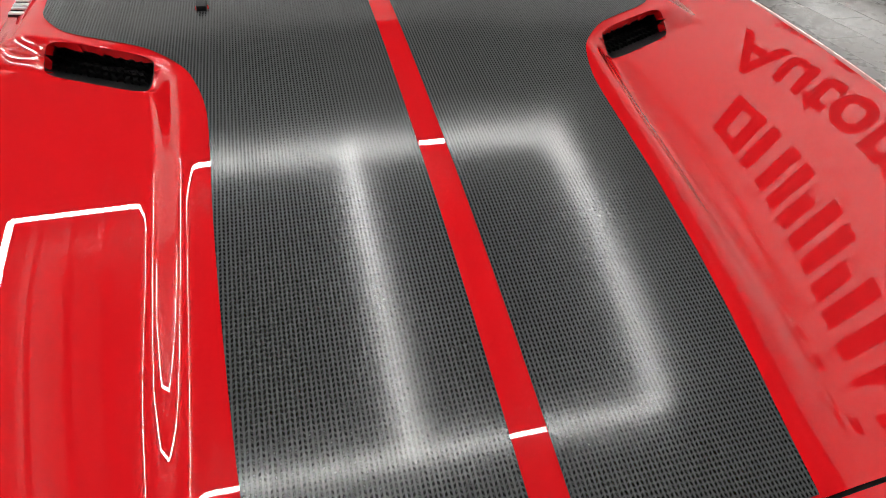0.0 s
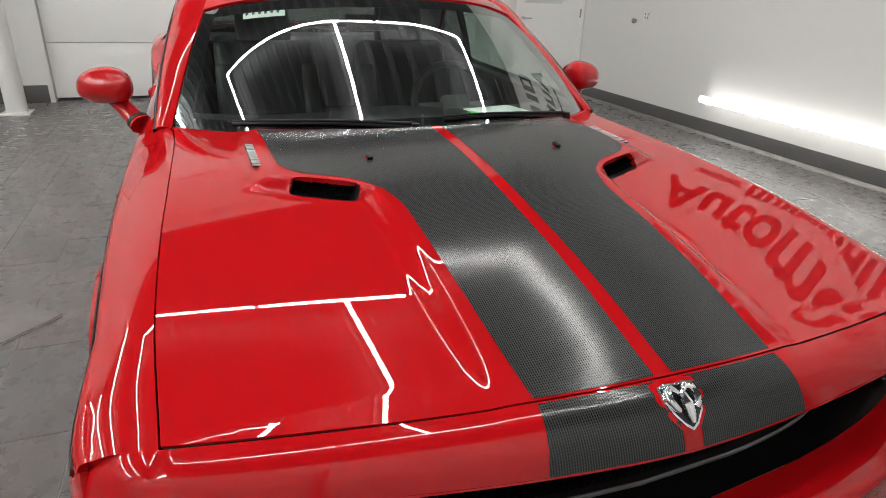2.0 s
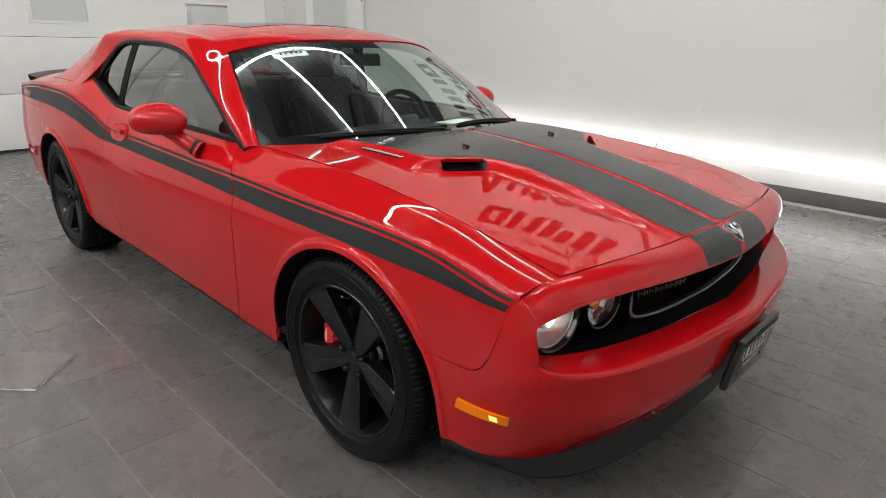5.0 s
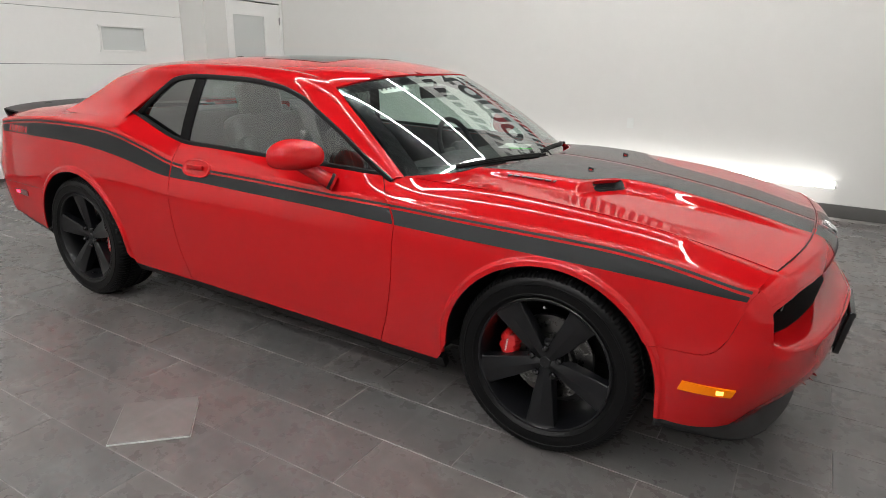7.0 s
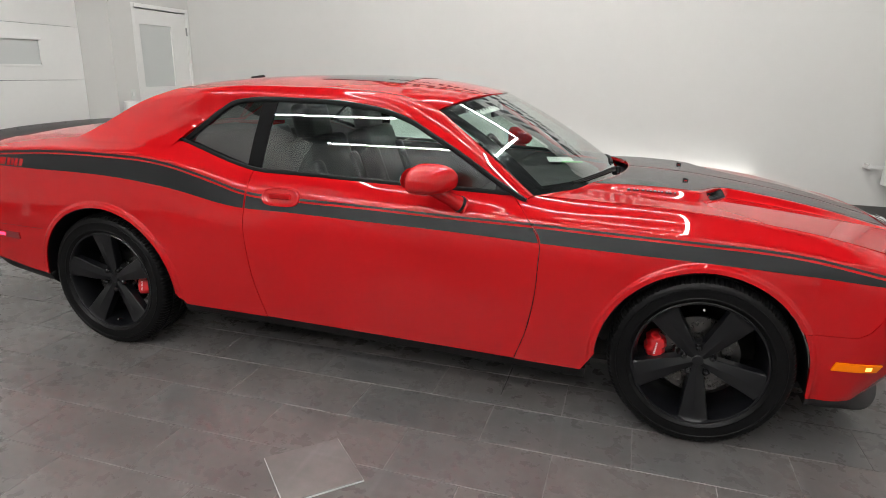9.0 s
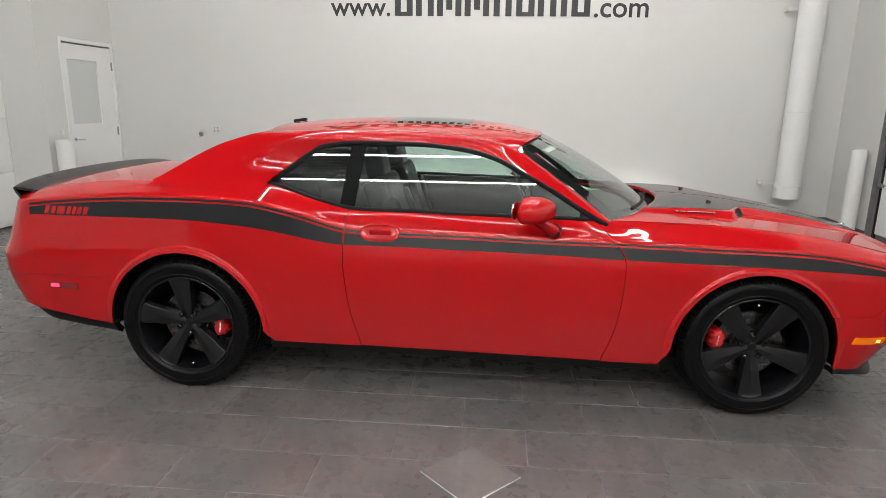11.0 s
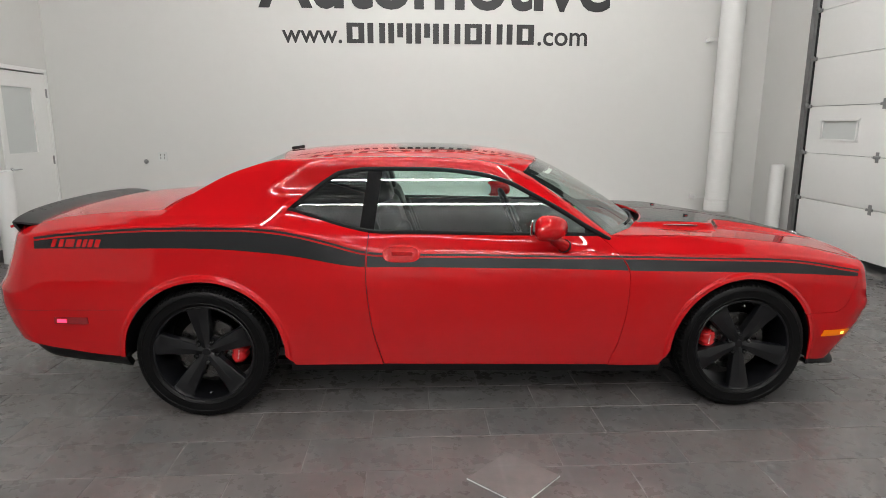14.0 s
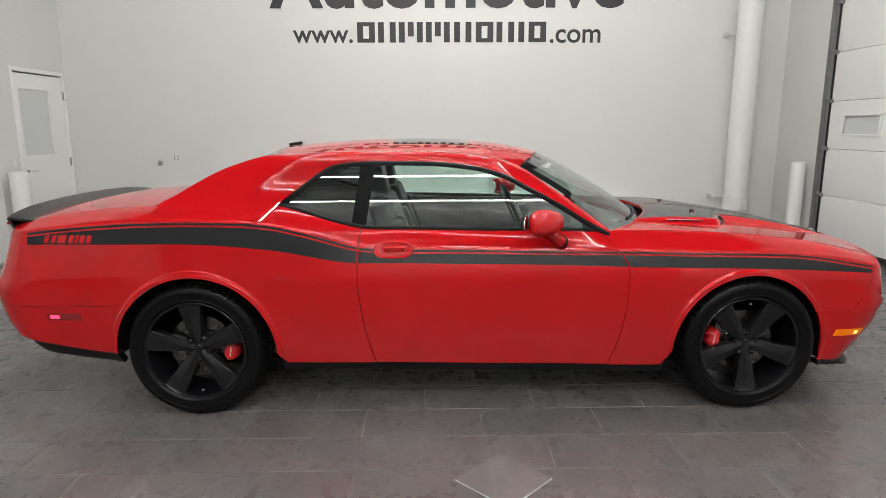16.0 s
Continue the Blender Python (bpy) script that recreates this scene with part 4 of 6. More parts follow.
for s in (-1, 1):
    rows = []
    for t in np.linspace(0, 1, 90):
        a, b = DLO(t), OUTER(t)
        n = np.array([0, 0.72, 0.69])
        puff = 0.012 + 0.030 * float(step(0.3, 0.5, t)) * float(1 - 0.35 * step(0.7, 1.0, t))
        ridge = min(0.06 + 2.15 * (1 - t), 0.52)
        turn = float(step(0.68, 0.82, t))
        high = 1.12 * (a[1] - b[1]) * ridge + 0.003
        row = []
        for q in np.linspace(0, 1, 27):
            d = (q - ridge) / (ridge if q < ridge else 1 - ridge)
            tent = max(1.012 - math.sqrt(d * d + 0.0241), 0.0) / 0.857
            row.append(a + (b - a) * q + n * puff * 3.4 * q * (1 - q) * (1 - 0.62 * turn) + np.array([0, high * tent * turn, 0]))
        rows.append(row)
    panel("roof_side", mirrored(rows, s), RED, car, "red windscreen pillar, roof rail and broad rear pillar", flange=0.012, about=(0, 0, 0.9))
    fillet = []
    for u in np.linspace(0.02, 0.97, 40):
        p1 = DLO(1.0) + (OUTER(1.0) - DLO(1.0)) * u
        qi = u * 26
        k = min(int(qi), 25)
        rise = 9 + 5 * math.sin(math.pi * u)
        ri = 89 - int(rise)
        fr = rise - int(rise)
        r0 = rows[ri][k] + (rows[ri][k + 1] - rows[ri][k]) * (qi - k)
        r1 = rows[ri - 1][k] + (rows[ri - 1][k + 1] - rows[ri - 1][k]) * (qi - k)
        p0 = r0 + (r1 - r0) * fr
        x = p1[0]
        e = np.array([x, float(INNER_Y(x)), float(INNER_Z(x))])
        kk = np.array([x, float(width(x, float(CREASE(x)))), float(CREASE(x))])
        p2 = e + (kk - e) * 0.55 + np.array([0, 0.3, 1.0]) * 0.004
        mid = e + np.array([0, 0.004, 0.004])
        fillet.append([p0 * (1 - t)**2 + 2 * mid * t * (1 - t) + p2 * t * t for t in np.linspace(0, 1, 14)])
    panel("pillar_foot", mirrored(fillet, s), RED, car, "red hollow where the rear pillar meets the wing", flange=0.0, about=(0, 0, 0.6), lift=0.0015)
    inner = [[np.array(q) - np.array([0.012, 0.022, 0.016]) for q in row[::2]] for row in rows]
    panel("pillar_lining", mirrored(inner, s), GREYTRIM, car, "dark grey inner lining of pillars and roof rail", flange=0.0, about=(0, 0, 0.9))
    # black trim round the side glass
    bottom = [(x, float(INNER_Y(x)) - 0.002, float(INNER_Z(x)) + 0.003) for x in np.linspace(-1.03, 0.72, 50)]
    loop = [tuple(DLO(t) - np.array([0, 0.002, 0.006])) for t in np.linspace(0, 1, 70)] + bottom
    bm = bmesh.new()
    tube(bm, [(x, s * y, z) for x, y, z in loop], 0.0125, 8, 0.55)
    trim = part("window_trim", bm, BLACK, car, "black rubber trim round the side windows")

    def sheet(x0, x1, lean0, lean1, n=24, inset=0.004):
        """Side glass between the sill and the roof rail."""
        tt = np.linspace(0, 1, 400)
        top = np.array([DLO(t) for t in tt])
        rows = []
        for u in np.linspace(0, 1, n):
            row = []
            for q in np.linspace(0, 1, 10):
                x = x0 + lean0 * q + (x1 + lean1 * q - x0 - lean0 * q) * u
                x = min(max(x, -1.022), 0.712)
                i = int(np.argmin(np.abs(top[:, 0] - x)))
                zt = top[i, 2]
                zb = float(INNER_Z(x))
                z = zb + (zt - zb) * q
                row.append((x, glass_y(x, z) - inset, z))
            rows.append(row)
        return rows

    pane = panel("door_window", mirrored(sheet(-0.567, 0.712, 0.052, 0.0, 36), s), GLASS, car, "clear side window", flange=0.0)
    pane.visible_shadow = False
    pane = panel("quarter_window", mirrored(sheet(-1.022, -0.642, 0.0, 0.05, 20), s), DARKGLASS, car, "tinted rear side window", flange=0.0)
    pane.visible_shadow = False
    panel("mirror_sail", mirrored(sheet(0.585, 0.712, 0.0, 0.0, 8, 0.0015), s), BLACK, car, "black triangle at the front of the side window", flange=0.006)
    panel("middle_pillar", mirrored(sheet(-0.644, -0.569, 0.05, 0.052, 4, 0.001), s), MATT, car, "black pillar between the side windows", flange=0.01)


def screen(v, q):
    """The windscreen: v across from -1 to 1, q up."""
    b = np.array([0.742 + 0.325 * (1 - abs(v)**3.1), 0.778 * v, 0.964 + 0.022 * (1 - v * v)])
    t = np.array([0.258 + 0.165 * (1 - abs(v)**3.1), 0.636 * v, 1.303 + 0.066 * (1 - abs(v)**2.4)])
    p = b + (t - b) * q
    return p + np.array([0.6, 0, 0.8]) * 0.022 * 4 * q * (1 - q)


ws = panel("windscreen", [[screen(v, q) for q in np.linspace(-0.04, 1, 22)] for v in np.linspace(-1, 1, 44)], SCREENGLASS, car, "curved windscreen", flange=0.0)
ws.visible_shadow = False
# dark ceramic border of the windscreen
for v0, v1, q0, q1 in ((-1, -0.93, 0, 1), (0.93, 1, 0, 1), (-0.93, 0.93, 0.90, 1.0), (-0.93, 0.93, -0.04, 0.085)):
    panel("screen_border", [[screen(v, q) - np.array([0.6, 0, 0.8]) * 0.003 for q in np.linspace(q0, q1, 10)] for v in np.linspace(v0, v1, 30)], GLOSSBLACK, car, flange=0.0)


ROOF_MID = spline([(-1.20, 1.392), (-1.0, 1.418), (-0.7, 1.440), (-0.35, 1.447), (0.0, 1.437), (0.25, 1.408), (0.44, 1.370)])


def roof_point(q, v):
    e = OUTER(0.345 + 0.435 * q)
    x = e[0] + ((0.433 if q < 0.5 else -1.12) - e[0]) * (1 - abs(v)**2.2) * (max(0, 1 - q / 0.35)**1.5 if q < 0.5 else max(0, (q - 0.7) / 0.3)**1.5)
    zc = float(ROOF_MID(x))
    return np.array([x, e[1] * v, e[2] + (zc - e[2]) * (1 - abs(v)**2.3)])


roof = panel("roof", [[roof_point(q, v) for v in np.linspace(-1, 1, 40)] for q in np.linspace(0, 1, 50)], RED, car, "red roof", flange=0.01)
sun = []
for q in np.linspace(0.315, 0.60, 16):
    sun.append([roof_point(q, v) for v in np.linspace(-0.66, 0.66, 20)])
panel("sunroof", sun, ROOFGLASS, car, "dark glass sunroof", flange=0.003, lift=0.0018)
bm = bmesh.new()
box(bm, (0.085, 0.036, 0.020), pose(-1.095, 0, 1.418, 0, -8), 0.009, 3)
part("antenna", bm, BLACK, car, "small black roof antenna")


def back_glass(v, q):
    t = np.array([-1.06 - 0.065 * (1 - abs(v)**2.2), 0.634 * v, 1.378 + (float(ROOF_MID(-1.12)) - 1.378) * (1 - abs(v)**2.3)])
    b = np.array([-1.70 - 0.04 * (1 - v * v), 0.742 * v, 1.108 + 0.010 * (1 - v * v)])
    m_ = OUTER(0.78 + 0.22 * (1 - q))
    p = b + (t - b) * q
    k = abs(v)**6
    return p * (1 - k) + np.array([m_[0], m_[1] * (1 if v > 0 else -1), m_[2]]) * k + np.array([-0.3, 0, 0.9]) * 0.006 * 4 * q * (1 - q) * (1 - k)


rw = panel("rear_window", [[back_glass(v, q) for q in np.linspace(0, 1, 16)] for v in np.linspace(-1, 1, 40)], DARKGLASS, car, "raked tinted rear window", flange=0.0)
rw.visible_shadow = False
# boot lid and spoiler
DECK = soft([(-2.55, 1.03), (-2.4, 1.075), (-2.1, 1.118), (-1.8, 1.132), (-1.6, 1.14)])
rows = []
for u in np.linspace(0, 1, 30):
    row = []
    for v in np.linspace(-1, 1, 30):
        x0, x1 = -1.70 - 0.045 * (1 - v * v), -2.43 - 0.025 * (1 - v * v)
        x = x0 + (x1 - x0) * u
        yi, zi = float(INNER_Y(x)), float(INNER_Z(x))
        row.append((x, (yi - 0.002) * v, zi + (float(DECK(x)) - zi) * (1 - abs(v)**2.2)))
    rows.append(row)
panel("boot_lid", rows, RED, car, "red boot lid", flange=0.012)
rows = []
for v in np.linspace(-1, 1, 50):
    xb = -2.490 + 0.055 * abs(v)**3
    zb = 1.058 - 0.026 * v * v
    taper = 1 - 0.35 * abs(v)**8
    rows.append([(xb + dx, v * (0.812 - 0.35 * max(dx, 0.0)), zb + dz * taper) for dx, dz in ((0.165, 0.004), (0.12, 0.014), (0.07, 0.028), (0.012, 0.046), (-0.010, 0.049), (-0.014, 0.042), (-0.004, 0.006), (0.014, -0.040))])
panel("boot_spoiler", rows, SPOILERBLACK, car, "satin black boot-lid spoiler", flange=0.012, sharp=40)
p = [[(float(TAIL(z)) + 0.06 + 0.10 * (abs(y) / 0.66)**2.5, y, z) for z in np.linspace(0.46, 1.00, 12)] for y in np.linspace(-0.68, 0.68, 30)]
panel("rear_panel", p, RED, car, "plain red rear end", flange=0.0, about=(0, 0, 0.6))

# cowl, wipers
p = []
for v in np.linspace(-1, 1, 50):
    y = 0.782 * v
    a = np.array([float(hood_rear(y)) + 0.05, y * 0.99, float(hood_z(float(hood_rear(y)), y)) - 0.030])
    b = screen(v * 0.995, -0.03)
    p.append([a + (b - a) * q + np.array([0, 0, -0.012]) * math.sin(math.pi * q) for q in np.linspace(0, 1, 6)])
panel("cowl", p, BLACK, car, "black plastic cowl below the windscreen", flange=0.0, about=(0.9, 0, 0))
for y0, y1, lab in ((-0.05, -0.60, "black windscreen wiper"), (0.58, 0.06, "black windscreen wiper")):
    pts, blade = [], []
    for k in range(14):
        u = k / 13
        y = y0 + (y1 - y0) * u
        q = 0.035 + 0.085 * math.sin(math.pi * min(1, u * 1.1) * 0.5) - 0.05 * u
        c = screen(y / 0.775, q)
        pts.append(c + np.array([0.6, 0, 0.8]) * (0.011 - 0.004 * u))
        blade.append(screen(y / 0.775, q - 0.012) + np.array([0.6, 0, 0.8]) * 0.006)
    bm = bmesh.new()
    tube(bm, pts, [0.0068 - 0.0032 * k / 13 for k in range(14)], 8)
    cyl(bm, 0.014, 0.012, 0.03, Matrix.Translation(Vector(pts[0]) + Vector((0.02, 0, -0.01))), 16)
    wiper = part("wiper", bm, BLACK, car, lab)
    bm = bmesh.new()
    tube(bm, blade, 0.0050, 6)
    part("wiper_blade", bm, BLACK, wiper)

# door mirrors
for s in (-1, 1):
    bm = bmesh.new()
    bmesh.ops.create_uvsphere(bm, u_segments=48, v_segments=32, radius=1.0)
    for v in bm.verts:
        x, y, z = v.co
        # a blunt dome in front, a shallow cup behind; the underside is flatter and a soft edge runs round the waist
        x = x if x > 0 else -abs(x)**0.55 * 0.66
        y = math.copysign(abs(y)**0.80, y)
        z = math.copysign(abs(z)**(0.86 if z > 0 else 0.70), z) * (1.0 if z > 0 else 0.86)
        lean = y * (0.024 if y > 0 else 0.050)
        v.co = Vector((0.332 + x * (0.100 - 0.012 * y) - lean, s * (1.010 + y * 0.097), 1.040 + z * (0.070 - 0.010 * max(y, 0)) - 0.004 * y))
    mirror = part("mirror", bm, RED, car, "red door mirror with a glossy rounded housing", 60)
    bm = bmesh.new()
    cyl(bm, 0.062, 0.062, 0.004, Matrix.Translation((0.2640, s * 0.994, 1.043)) @ Matrix.Rotation(radians(s * 23), 4, "Z") @ Matrix.Rotation(radians(90), 4, "Y") @ Matrix.Diagonal((0.76, 1.18, 1, 1)), 40)
    part("mirror_glass", bm, MIRROR, mirror, "mirror glass")
    bm = bmesh.new()
    tube(bm, [(0.350, s * 0.985, 1.005), (0.385, s * 0.952, 0.975), (0.425, s * 0.925, 0.947), (0.462, s * 0.896, 0.922)], [0.031, 0.029, 0.030, 0.037], 20, 1.15)
    part("mirror_arm", bm, RED, mirror, "red mirror arm")
    bm = bmesh.new()
    tube(bm, [(0.446, s * 0.909, 0.934), (0.455, s * 0.902, 0.928)], [0.0365, 0.0365], 20, 1.15)
    part("arm_joint", bm, BLACK, mirror)


# -- wheels
def build_wheel(name, x, s, first_angle, caliper_angle, deeper=0.0):
    """One wheel; its outer face looks to local -y before it is turned to its side."""
    w = new(name)
    w.parent = car
    w.location = (x, s * 0.828, HUB)
    w.rotation_euler = (0, 0, 0 if s < 0 else math.pi)
    tagged(w, "black five-spoke alloy wheel with a low-profile tyre")
    flip = 1 if s < 0 else -1
    segs = 360
    prof = [(0.258, -0.095), (0.264, -0.108), (0.276, -0.116), (0.279, -0.1195), (0.283, -0.1195), (0.285, -0.1185), (0.300, -0.1212), (0.316, -0.1215), (0.318, -0.1235), (0.3215, -0.1232), (0.3235, -0.1205), (0.334, -0.118), (0.345, -0.112), (0.352, -0.104), (0.3565, -0.094), (0.3595, -0.080), (0.3605, -0.058), (0.3535, -0.056), (0.3535, -0.048), (0.3612, -0.046), (0.362, -0.006), (0.3545, -0.004), (0.3545, 0.004), (0.362, 0.006), (0.3612, 0.046), (0.3535, 0.048), (0.3535, 0.056), (0.3605, 0.058), (0.3595, 0.080), (0.3565, 0.094), (0.352, 0.104), (0.345, 0.112), (0.318, 0.1215), (0.276, 0.116), (0.258, 0.095)]
    prof = [(r, y + deeper if y > 0 else y) for r, y in prof]
    sipes = {12, 13, 14, 15, 16, 28, 29, 30}
    mids = {19, 20, 23, 24}
    bm = bmesh.new()
    rings = []
    for k in range(segs):
        a = 2 * math.pi * k / segs
        rings.append([bm.verts.new(((r - (0.0034 if i in sipes and k % 3 == 0 else 0.003 if i in mids and (k + 1) % 4 == 0 else 0)) * math.cos(a), y, (r - (0.0034 if i in sipes and k % 3 == 0 else 0)) * math.sin(a))) for i, (r, y) in enumerate(prof)])
    for k in range(segs):
        for i in range(len(prof) - 1):
            bm.faces.new((rings[k][i], rings[k][i + 1], rings[(k + 1) % segs][i + 1], rings[(k + 1) % segs][i]))
    tyre = part("tyre", bm, RUBBER, w, "black tyre with cut tread", 20)
    bm = bmesh.new()
    lathe(bm, [(0.2645, -0.098), (0.2665, -0.108), (0.262, -0.1115), (0.256, -0.110), (0.2525, -0.103), (0.249, -0.085), (0.241, -0.062), (0.236, 0.02), (0.238, 0.095)], 96)
    part("rim", bm, WHEELBLACK, w, "satin black rim")
    for k in range(5):
        a0 = first_angle + 72 * k
        bm = bmesh.new()
        stations = [(0.020, 0.022, -0.066, 0.030), (0.045, 0.026, -0.070, 0.034), (0.070, 0.030, -0.074, 0.036), (0.105, 0.036, -0.080, 0.036), (0.14, 0.042, -0.086, 0.034), (0.18, 0.047, -0.092, 0.032), (0.215, 0.053, -0.097, 0.026), (0.238, 0.057, -0.100, 0.030), (0.250, 0.060, -0.1035, 0.034), (0.256, 0.062, -0.1075, 0.034)]
        rows = []
        for r, hw, y, deep in stations:
            sec = [(-hw * 1.06, y + 0.010 + deep), (-hw, y + 0.004), (-hw * 0.94, y + 0.0005), (-hw * 0.86, y - 0.0005), (0, y - 0.0075), (hw * 0.86, y - 0.0005), (hw * 0.94, y + 0.0005), (hw, y + 0.004), (hw * 1.06, y + 0.010 + deep)]
            rows.append([bm.verts.new((r, yy, t)) for t, yy in sec])
        for r0, r1 in zip(rows, rows[1:]):
            for i in range(8):
                bm.faces.new((r0[i], r1[i], r1[i + 1], r0[i + 1]))
            bm.faces.new((r0[8], r1[8], r1[0], r0[0]))
        bm.faces.new(rows[0])
        bm.faces.new(rows[-1][::-1])
        bmesh.ops.transform(bm, matrix=Matrix.Rotation(radians(-a0), 4, "Y"), verts=bm.verts)
        part("spoke", bm, WHEELBLACK, w, "", 18)
    bm = bmesh.new()
    lathe(bm, [(0.001, -0.0745), (0.020, -0.0745), (0.0225, -0.0725), (0.0235, -0.068), (0.030, -0.066), (0.034, -0.058), (0.074, -0.050), (0.080, -0.040), (0.080, 0.0)], 40)
    part("hub", bm, WHEELBLACK, w)
    for k in range(5):
        bm = bmesh.new()
        a = radians(first_angle + 36 + 72 * k)
        m_ = pose(0.0575 * math.cos(a), -0.066, 0.0575 * math.sin(a), 90)
        cyl(bm, 0.0135, 0.0135, 0.030, m_, 6)
        cyl(bm, 0.0130, 0.0070, 0.008, m_ @ pose(0, 0, 0.019), 12)
        part("wheel_nut", bm, GLOSSBLACK, w)
    bm = bmesh.new()
    lathe(bm, [(0.075, -0.012), (0.168, -0.012), (0.168, 0.008), (0.075, 0.008)], 64)
    lathe(bm, [(0.001, -0.030), (0.090, -0.028), (0.098, -0.018)], 40)
    part("brake_disc", bm, STEEL, w, "bare steel brake disc")
    bm = bmesh.new()
    rows = []
    for a in np.linspace(-18, 18, 19):
        e = 1 - 0.16 * (abs(a) / 18)**3 - 0.045 * math.cos(radians(a * 15))**2 * (abs(a) < 12)
        rows.append([bm.verts.new((r * math.cos(radians(a)), y, r * math.sin(radians(a)))) for r, y in ((0.125 / e, 0.02), (0.125 / e, -0.040), (0.136 / e, -0.054), (0.165, -0.060), (0.19 * e, -0.056), (0.206 * e, -0.044), (0.212 * e, -0.026), (0.212 * e, 0.03))])
    for r0, r1 in zip(rows, rows[1:]):
        for i in range(7):
            bm.faces.new((r0[i], r0[i + 1], r1[i + 1], r1[i]))
    bm.faces.new(rows[0])
    bm.faces.new(rows[-1][::-1])
    bmesh.ops.transform(bm, matrix=Matrix.Rotation(radians(-caliper_angle), 4, "Y"), verts=bm.verts)
    cal = part("caliper", bm, CALIPER, w, "red brake caliper with pale print")
    bm = bmesh.new()
    for t in range(-3, 4):
        box(bm, (0.007, 0.002, 0.0040), Matrix.Rotation(radians(-caliper_angle), 4, "Y") @ pose(0.168, -0.0602, t * 0.0078))
    part("caliper_print", bm, WHITEPRINT, cal, "pale bars of print")
    bm = bmesh.new()
    a = radians(first_angle + 36 + 144)
    cyl(bm, 0.0045, 0.0045, 0.03, pose(0.226 * math.cos(a), -0.090, 0.226 * math.sin(a), 70), 10)
    part("valve", bm, CHROME, w, "bright tyre valve")
    return w


build_wheel("wheel", FX, -1, -88, 172)
build_wheel("wheel", RX, -1, 95, -8, 0.03)
build_wheel("wheel", FX, 1, -80, 172)
build_wheel("wheel", RX, 1, 60, -8, 0.03)

# -- cabin
def seat(x, y, sc=1.0):
    """A bucket seat: cushion, back and head rest."""
    bm = bmesh.new()
    box(bm, (0.50, 0.50, 0.16), pose(x, y, 0.50, 0, -6), 0.06, 4)
    ob = part("seat", bm, SEATMAT, car, "dark leather seat", 50)
    bm = bmesh.new()
    box(bm, (0.15, 0.50, 0.62), pose(x - 0.30, y, 0.83, 0, -20), 0.06, 4)
    for k in (-1, 1):
        box(bm, (0.12, 0.09, 0.46), pose(x - 0.24, y + k * 0.21, 0.80, 0, -20), 0.04, 3)
    part("backrest", bm, SEATMAT, ob, "", 50)
    bm = bmesh.new()
    box(bm, (0.11, 0.27, 0.20), pose(x - 0.42, y, 1.205, 0, -14), 0.05, 4)
    part("headrest", bm, SEATMAT, ob, "", 50)
    return ob


seat(-0.12, -0.36)
seat(-0.12, 0.36)
bm = bmesh.new()
box(bm, (0.45, 1.20, 0.16), pose(-0.95, 0, 0.60, 0, -6), 0.05, 3)
rear_seat = part("rear_seat", bm, SEATMAT, car, "dark leather rear bench", 50)
bm = bmesh.new()
box(bm, (0.14, 1.20, 0.48), pose(-1.22, 0, 0.86, 0, -22), 0.05, 3)
part("backrest", bm, SEATMAT, rear_seat, "", 50)
rows = []
for v in np.linspace(-1, 1, 30):
    y = 0.76 * v
    xr = 0.98 - 0.27 * abs(v)**2.2
    rows.append([(xr, y, 0.955), (xr - 0.08, y, 0.965), (0.52, y, 0.958 + 0.012 * math.cos(v * 6)), (0.46, y, 0.94), (0.43, y, 0.88), (0.46, y, 0.72), (0.55, y, 0.55)])
panel("dashboard", rows, SEATMAT, car, "dark grey dashboard", flange=0.0, about=(0.9, 0, 0.5), sharp=50)
bm = bmesh.new()
pts = [Vector((0.36, 0.36, 0.93)) + Matrix.Rotation(radians(-24), 3, "Y") @ Vector((0, 0.185 * math.cos(t), 0.185 * math.sin(t))) for t in [2 * math.pi * k / 40 for k in range(41)]]
tube(bm, pts, 0.016, 10)
wheel_s = part("steering_wheel", bm, SEATMAT, car, "dark steering wheel")
bm = bmesh.new()
box(bm, (0.05, 0.13, 0.12), pose(0.385, 0.36, 0.92, 0, -24), 0.02, 3)
box(bm, (0.02, 0.34, 0.035), pose(0.37, 0.36, 0.93, 0, -24), 0.008, 2)
box(bm, (0.02, 0.035, 0.17), pose(0.40, 0.36, 0.85, 0, -24), 0.008, 2)
part("steering_hub", bm, GREYTRIM, wheel_s)
bm = bmesh.new()
box(bm, (2.5, 1.50, 0.05), pose(-0.35, 0, 0.30), 0.01)
part("cabin_floor", bm, SEATMAT, car)
for s in (-1, 1):
    rows = [[(x, s * (float(INNER_Y(x)) - 0.075 - 0.02 * (1 - q)), 0.32 + (float(INNER_Z(x)) - 0.325) * q) for q in np.linspace(0, 1, 6)] for x in np.linspace(-1.35, 0.70, 30)]
    panel("door_lining", rows, GREYTRIM, car, "grey inner door lining", flange=0.0, about=(0, s * 2, 0.6))
    rows = [[(x, s * (float(INNER_Y(x)) - 0.075 + 0.07 * q), float(INNER_Z(x)) - 0.004) for q in (0, 1)] for x in np.linspace(-1.35, 0.70, 30)]
    panel("door_sill_trim", rows, BLACK, car, flange=0.0)
rows = [[roof_point(q, v) - np.array([0, 0, 0.028]) for v in np.linspace(-0.97, 0.97, 16)] for q in np.linspace(0.02, 0.98, 20)]
panel("roof_lining", rows, GREYTRIM, car, "grey roof lining", flange=0.0)
rows = [[(-1.25 - 0.55 * q, y, 1.06 + 0.01 * q) for q in np.linspace(0, 1, 4)] for y in np.linspace(-0.72, 0.72, 10)]
